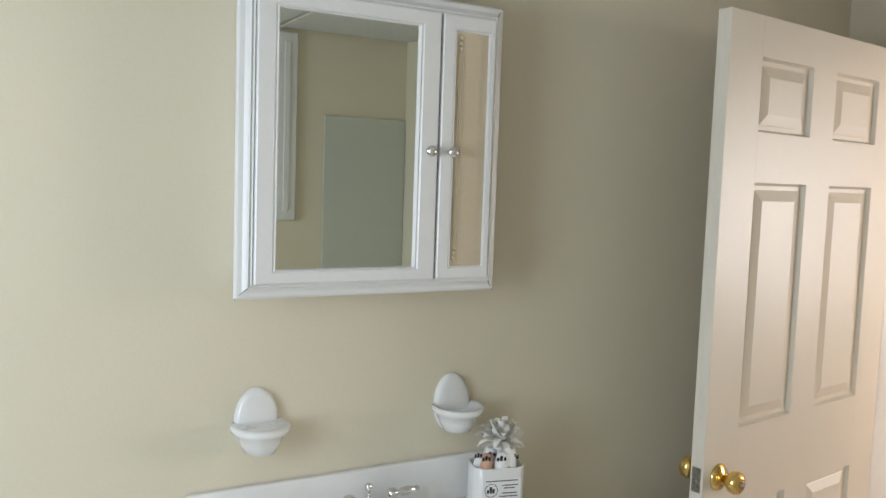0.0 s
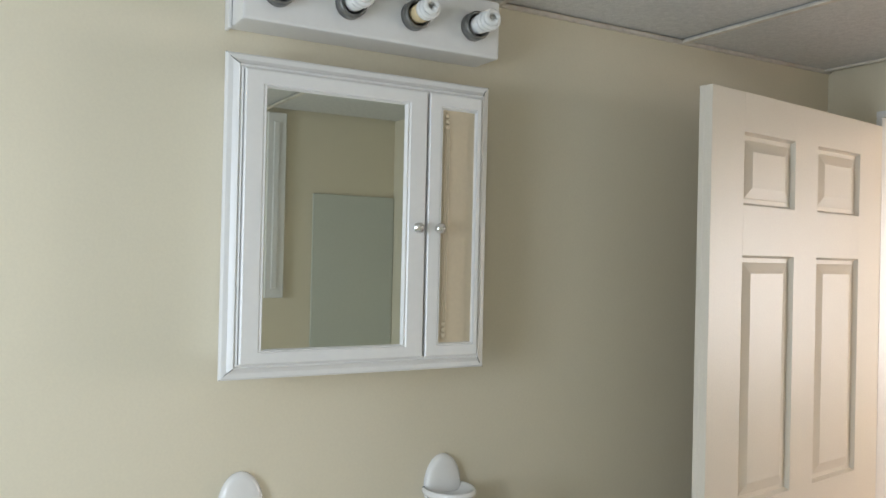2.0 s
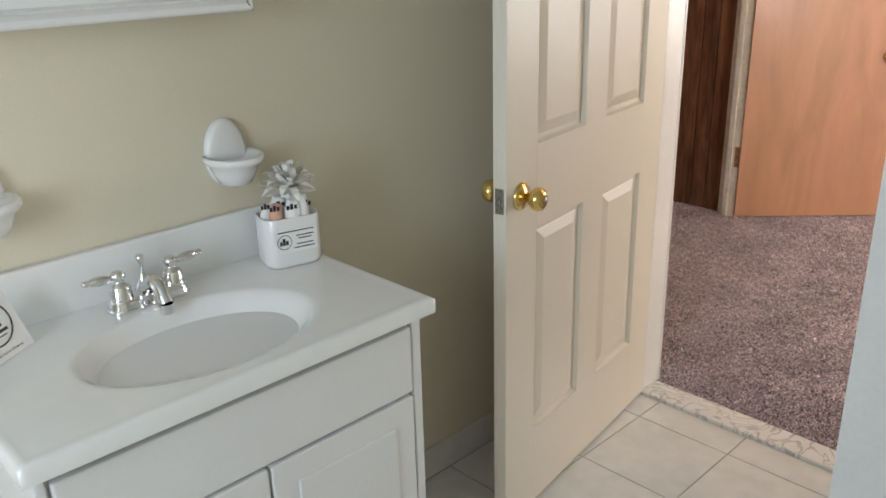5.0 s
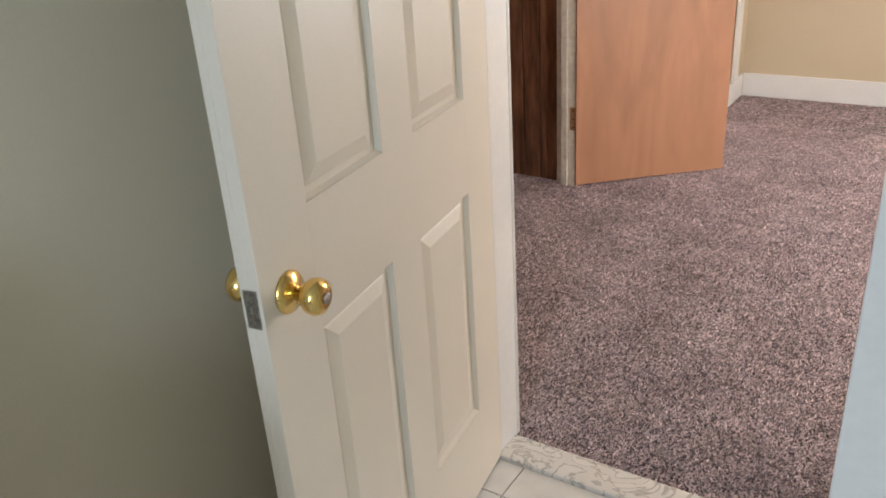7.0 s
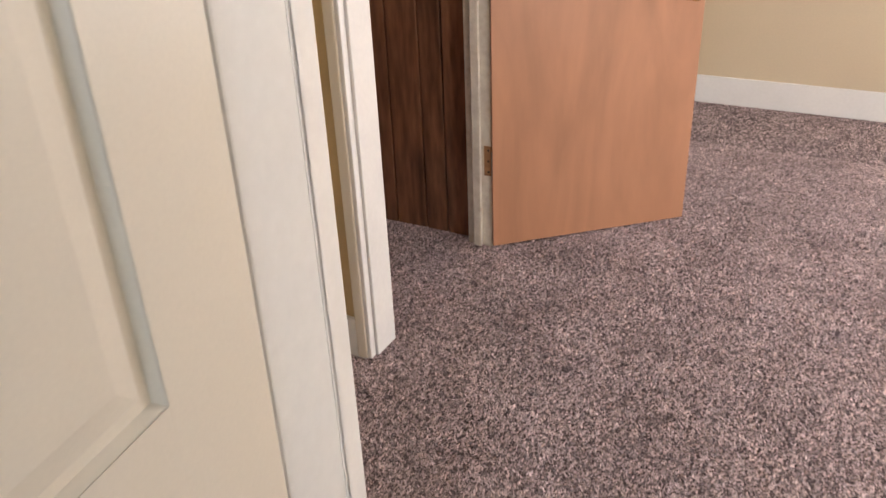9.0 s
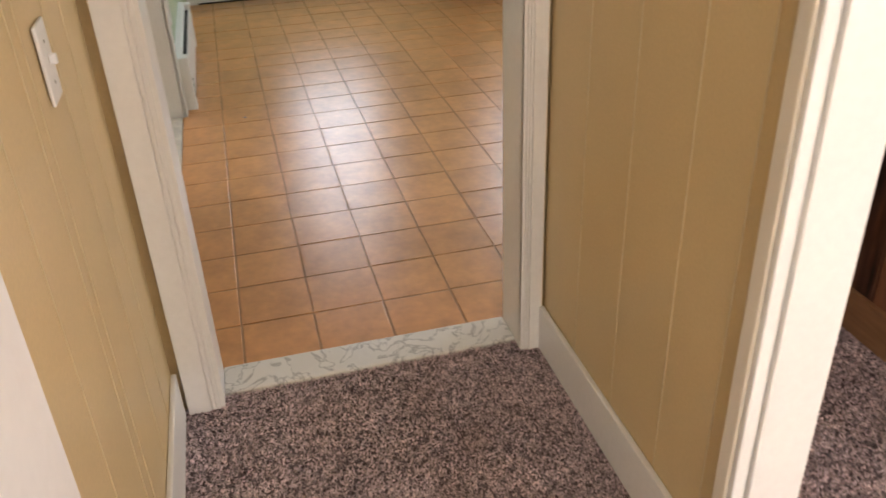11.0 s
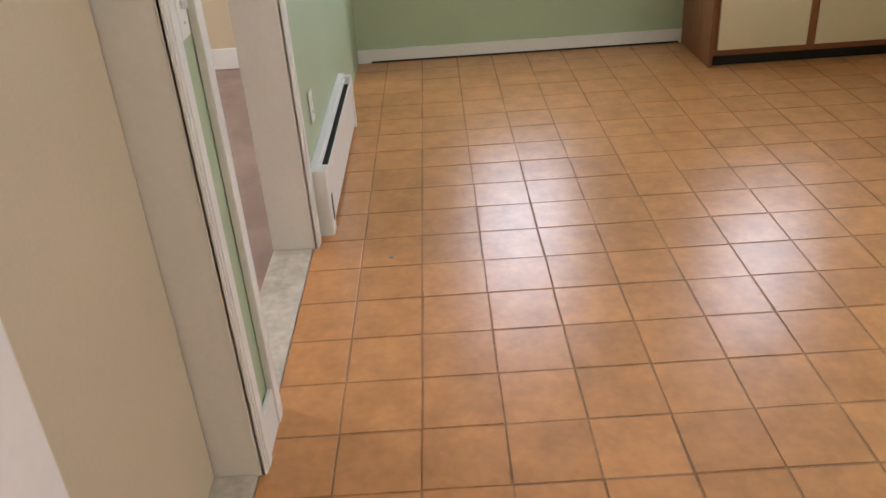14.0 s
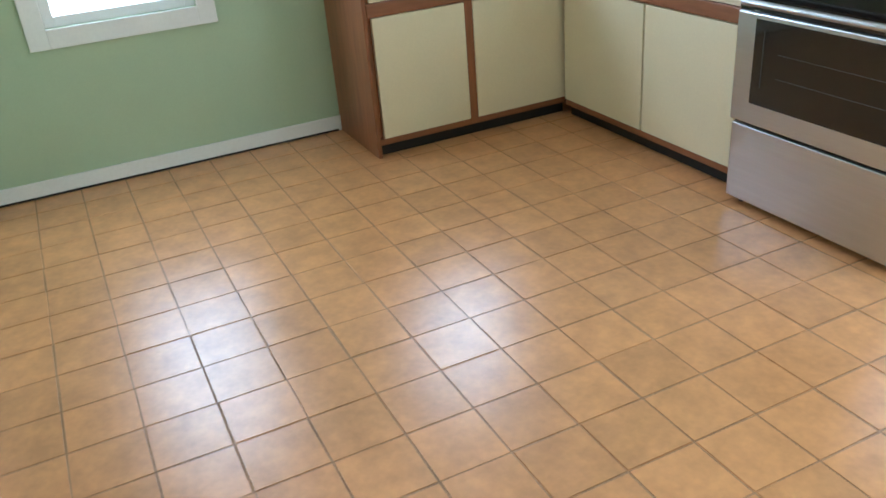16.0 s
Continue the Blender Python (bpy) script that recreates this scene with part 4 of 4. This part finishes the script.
ht = thing("baseboard_heater", "cream metal baseboard heater with dark slot", "heater")
HX0, HX1, HY = -4.72, -3.562, KW + 0.0005
prof = [(0, 0.02), (0.055, 0.02), (0.06, 0.03), (0.06, 0.175), (0.050, 0.185)]
piece("back_plate", (HX0, HY, 0.02), (HX1, HY + 0.006, 0.262), TRIM, ht)
piece("front_panel", (HX0 + 0.05, HY + 0.052, 0.03), (HX1 - 0.07, HY + 0.060, 0.230), TRIM, ht, 0.002)
bm = bmesh.new()
vs = [bm.verts.new((x, HY + y, z)) for x in (HX0, HX1) for y, z in ((0.006, 0.262), (0.028, 0.26), (0.036, 0.248), (0.036, 0.240), (0.033, 0.240), (0.026, 0.252), (0.006, 0.255))]
for k in range(6):
    bm.faces.new((vs[k], vs[k + 1], vs[k + 8], vs[k + 7]))
part("hood", bm, TRIM, ht)
for x0, x1 in ((HX0, HX0 + 0.05), (HX1 - 0.07, HX1)):
    e = part("end_cap", block(bmesh.new(), (x0, HY + 0.0065, 0.0), (x1, HY + 0.064, 0.258), 0.006), TRIM, ht)
# both pieces are black to paint the shade inside the heater
piece("end_slot", (HX1 - 0.062, HY + 0.0635, 0.055), (HX1 - 0.035, HY + 0.0652, 0.15), BLACK, ht, 0.0, "black plate for the shade inside an open slot")
piece("fin_core", (HX0 + 0.05, HY + 0.0065, 0.04), (HX1 - 0.07, HY + 0.050, 0.222), BLACK, ht, 0.0, "heater core blackened for the shade inside")


def base_unit(name, label, origin, turn, w, doors, drawer=True, end_panel=False):
    """A base cabinet; local x along its front, local -y to the room, depth along +y."""
    t = thing(name, label, "kitchen cabinet", origin, turn, "base cabinets")
    dpt = 0.53
    piece("carcass", (0.002, 0.02, 0.095), (w - 0.002, dpt, 0.868), OAK, t, 0.0)
    # the recess's shade is put into the board's black colour
    piece("toe_kick", (0.0, 0.035, 0.0), (w, 0.05, 0.095), BLACK, t, 0.0, "toe kick blackened for the shade of its recess")
    piece("bottom_rail", (0.0, 0.0, 0.068), (w, 0.02, 0.098), OAK_ACROSS, t, 0.002)
    piece("finger_rail", (0.0, -0.004, 0.672), (w, 0.02, 0.735), OAK_ACROSS, t, 0.006, "oak finger-pull rail")
    n_ = len(doors)
    for a, b in doors:
        piece("cabinet_door", (a, -0.004, 0.099), (b, 0.0195, 0.668), LAMINATE, t, 0.002, "cream laminate door")
        piece("drawer_front", (a, -0.004, 0.738), (b, 0.0195, 0.862), LAMINATE, t, 0.002, "cream laminate drawer front")
    return t


CXF = -5.225
# back-wall run, fronts facing +x: turned so that local x runs along +y
u1 = base_unit("base_cabinet", "cream laminate base cabinet with oak trim", (CXF, 4.478, 0), 90, 1.06, [(0.022, 0.49), (0.535, 1.05)])
piece("centre_stile", (0.492, -0.002, 0.07), (0.533, 0.0195, 0.868), OAK, u1, 0.002)
piece("end_panel", (-0.020, -0.006, 0.001), (-0.001, 0.53, 0.868), OAK, u1, 0.002, "oak end panel reaching the floor")
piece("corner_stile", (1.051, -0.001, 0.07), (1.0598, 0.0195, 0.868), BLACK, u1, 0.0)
CYF = 5.51
u2 = base_unit("base_cabinet", "cream laminate base cabinet beside the range", (-5.19, CYF, 0), 0, 1.215, [(0.0, 0.610), (0.622, 1.2)])
ct = thing("countertop", "cream laminate kitchen countertop", "countertop")
piece("back_run", (XW + 0.002, 4.45, 0.87), (CXF + 0.03, 6.11, 0.91), LAMINATE, ct, 0.005)
piece("side_run", (CXF + 0.031, CYF - 0.03, 0.87), (-3.96, 6.11, 0.91), LAMINATE, ct, 0.005)

# range
RX0, RX1, RY = -3.935, -3.175, 5.425
rg = thing("range", "stainless steel kitchen range with black glass oven door", "stove")
piece("body", (RX0, RY + 0.03, 0.03), (RX1, RY + 0.64, 0.885), STEEL, rg, 0.004)
piece("drawer_front", (RX0, RY, 0.035), (RX1, RY + 0.029, 0.338), STEEL, rg, 0.006, "brushed steel drawer front")
piece("shadow_gap", (RX0 + 0.005, RY + 0.012, 0.339), (RX1 - 0.005, RY + 0.029, 0.352), BLACK, rg, 0.0)
od = piece("oven_door", (RX0, RY - 0.012, 0.353), (RX1, RY + 0.0295, 0.756), STEEL, rg, 0.006, "brushed steel oven door")
piece("oven_window", (RX0 + 0.088, RY - 0.0135, 0.432), (RX1 - 0.088, RY - 0.0105, 0.738), BLACK_GLOSS, od, 0.004, "black oven glass")
for z in (0.545, 0.63):
    wire("oven_rack", [(RX0 + 0.2, RY - 0.0137, z), (RX1 - 0.12, RY - 0.0137, z)], 0.0009, RACK, od)
bm = bmesh.new()
block(bm, (RX0 + 0.13, RY - 0.0141, 0.50), (RX0 + 0.134, RY - 0.0136, 0.70))
part("rack_support", bm, RACK, od)
piece("control_panel", (RX0, RY - 0.005, 0.757), (RX1, RY + 0.029, 0.885), BLACK_GLOSS, rg, 0.004, "black glass upper panel")
wire("door_handle", [(RX0 + 0.06, RY - 0.055, 0.80), (RX1 - 0.06, RY - 0.055, 0.80)], 0.012, STEEL, od)
for x in (RX0 + 0.07, RX1 - 0.07):
    part("handle_post", block(bmesh.new(), (x - 0.01, RY - 0.05, 0.79), (x + 0.01, RY - 0.006, 0.81), 0.003), STEEL, od)
piece("cooktop", (RX0, RY - 0.01, 0.886), (RX1, RY + 0.64, 0.915), BLACK_GLOSS, rg, 0.005, "black glass cooktop")
for x in (RX0 + 0.045, RX1 - 0.045):
    for y in (RY + 0.05, RY + 0.58):
        part("levelling_foot", tube(bmesh.new(), pose(x, y, 0.016), 0.016, 0.012, 0.03, 16), BLACK, rg)

part("paint_speck", lathe(bmesh.new(), pose(-3.37, 2.82, 0.0092), [(0.008, 0), (0.006, 0.0012), (0.002, 0.0016)], 9), BLUE)
tagged(bpy.data.objects["paint_speck"], "small blue paint speck on the tiles", "paint speck")

# ---- carpets ----
def carpet(name, label, x0, x1, y0, y1, tufts, seed):
    """A backing sheet with a pile of short leaning tufts."""
    base = setting(name, [((x0, y0, -0.02), (x1, y1, 0.002))], CARPET_BASE if tufts else CARPET, label)
    if not tufts:
        return base
    r = np.random.RandomState(seed)
    n_ = int(tufts * (x1 - x0) * (y1 - y0))
    c = np.column_stack([r.uniform(x0, x1, n_), r.uniform(y0, y1, n_), np.full(n_, 0.001)])
    a = r.uniform(0, 2 * np.pi, n_)
    w = r.uniform(0.0021, 0.0040, n_)
    hgt = r.uniform(0.006, 0.013, n_)
    lean = r.normal(0, 0.004, (n_, 2))
    v = np.zeros((n_, 3, 3))
    for k in range(3):
        v[:, k, 0] = c[:, 0] + w * np.cos(a + k * 2.094) * 1.0
        v[:, k, 1] = c[:, 1] + w * np.sin(a + k * 2.094) * 1.0
        v[:, k, 2] = hgt * (1.0, 0.6, 0.35)[k]
    v[:, 0, :2] += lean
    me = bpy.data.meshes.new("carpet_pile")
    me.from_pydata(v.reshape(-1, 3).tolist(), [], np.arange(n_ * 3).reshape(-1, 3).tolist())
    me.materials.append(CARPET_PILE)
    ob = new("carpet_pile", me)
    ob.parent = base
    tagged(ob, "mottled mauve-brown cut pile", "", "", "stuff")
    return base


CARPET_PILE = material("carpet_tufts", (0.60, 0.49, 0.49), 0.95, vary=0.2, scale=4.5, grain=30, bump=0.0, amount=0.5, dark=(0.40, 0.31, 0.31))
nt = CARPET_PILE.node_tree
isl = nt.nodes.new("ShaderNodeNewGeometry")
hsv = nt.nodes.new("ShaderNodeHueSaturation")
rng = nt.nodes.new("ShaderNodeMapRange")
rng.inputs["To Min"].default_value, rng.inputs["To Max"].default_value = 0.36, 1.55
nt.links.new(isl.outputs["Random Per Island"], rng.inputs["Value"])
nt.links.new(rng.outputs[0], hsv.inputs["Value"])
rp = [n_ for n_ in nt.nodes if n_.type == "VALTORGB"][0]
nt.links.new(rp.outputs[0], hsv.inputs["Color"])
nt.links.new(hsv.outputs[0], nt.nodes["Principled BSDF"].inputs["Base Color"])

carpet("carpet_hall", "mauve-brown cut pile carpet of the hall and living room", -1.366, 1.9, 2.438, 5.6, 85000, 1)
carpet("carpet_far", "mauve-brown cut pile carpet along the far wall", -0.55, 1.9, 5.6, 6.2, 30000, 5)
carpet("carpet_living", "mauve-brown cut pile carpet of the living room", 1.9, 3.27, 2.44, 6.2, 0, 2)
carpet("carpet_bedroom", "mauve-brown cut pile carpet of the bedroom", -5.85, -1.6, -0.45, 2.399, 0, 3)

# ---- tiled floors ----
def tile_mesh(name, w, d, h, mat, bevel=0.0022):
    bm = block(bmesh.new(), (-w / 2, -d / 2, -h), (w / 2, d / 2, 0))
    bmesh.ops.bevel(bm, geom=[e for e in bm.edges if all(v.co.z > -h / 2 for v in e.verts)], offset=bevel, segments=2, affect="EDGES")
    me = bpy.data.meshes.new(name)
    bm.to_mesh(me)
    bm.free()
    me.materials.append(mat)
    return me


kf = setting("floor_kitchen", [((XW, KW - 0.004, -0.02), (KX0, 6.12, 0.0062))], GROUT, "orange-brown ceramic tile floor with dark joints")
P = 0.205
random.seed(7)
near, far = tile_mesh("tile", P - 0.0026, P - 0.0026, 0.012, TILE), bmesh.new()
for i in range(-15, 8):
    for j in range(-7, 12):
        x, y = -2.9 + P * (i + 0.5), 3.95 + P * (j + 0.5)
        if x - P / 2 > KX0 or x + P / 2 < XW or y - P / 2 > 6.12 or y + P / 2 < KW:
            continue
        m = pose(x + random.gauss(0, 0.0006), y + random.gauss(0, 0.0006), 0.008 + random.gauss(0, 0.0004), random.gauss(0, 0.12), random.gauss(0, 0.12), random.gauss(0, 0.25))
        clipped = x + P / 2 > KX0 or y - P / 2 < KW or x - P / 2 < XW
        if not clipped and y < 5.2 and -5.3 < x < -1.5:
            ob = new("tile", near)
            ob.matrix_world = m
            ob.parent = kf
        else:
            lo = (max(x - P / 2 + 0.003, XW + 0.002), max(y - P / 2 + 0.003, KW - 0.002), -0.004)
            hi = (min(x + P / 2 - 0.003, KX0 - 0.007), min(y + P / 2 - 0.003, 6.115), 0.008)
            if hi[0] - lo[0] > 0.01 and hi[1] - lo[1] > 0.01:
                block(far, lo, hi, 0.002)
tagged(part("edge_tiles", far, TILE, kf), "orange-brown tiles along the edges", "", "", "stuff")

bf = setting("floor_bathroom", [((XA, -1.05, -0.02), (2.3, 2.337, 0.0))], BATH_GROUT, "pale marbled ceramic bathroom floor")
B = 0.306
for i in range(-1, 8):
    for j in range(-11, 1):
        lo = (max(0.302 + B * i + 0.002, XA + 0.008), max(2.213 + B * j + 0.002, -1.05), -0.006)
        hi = (min(0.302 + B * (i + 1) - 0.002, 2.3), min(2.213 + B * (j + 1) - 0.002, 2.335), 0.003)
        if hi[0] - lo[0] > 0.01 and hi[1] - lo[1] > 0.01:
            piece("tile", lo, hi, BATH_TILE, bf, 0.0015)
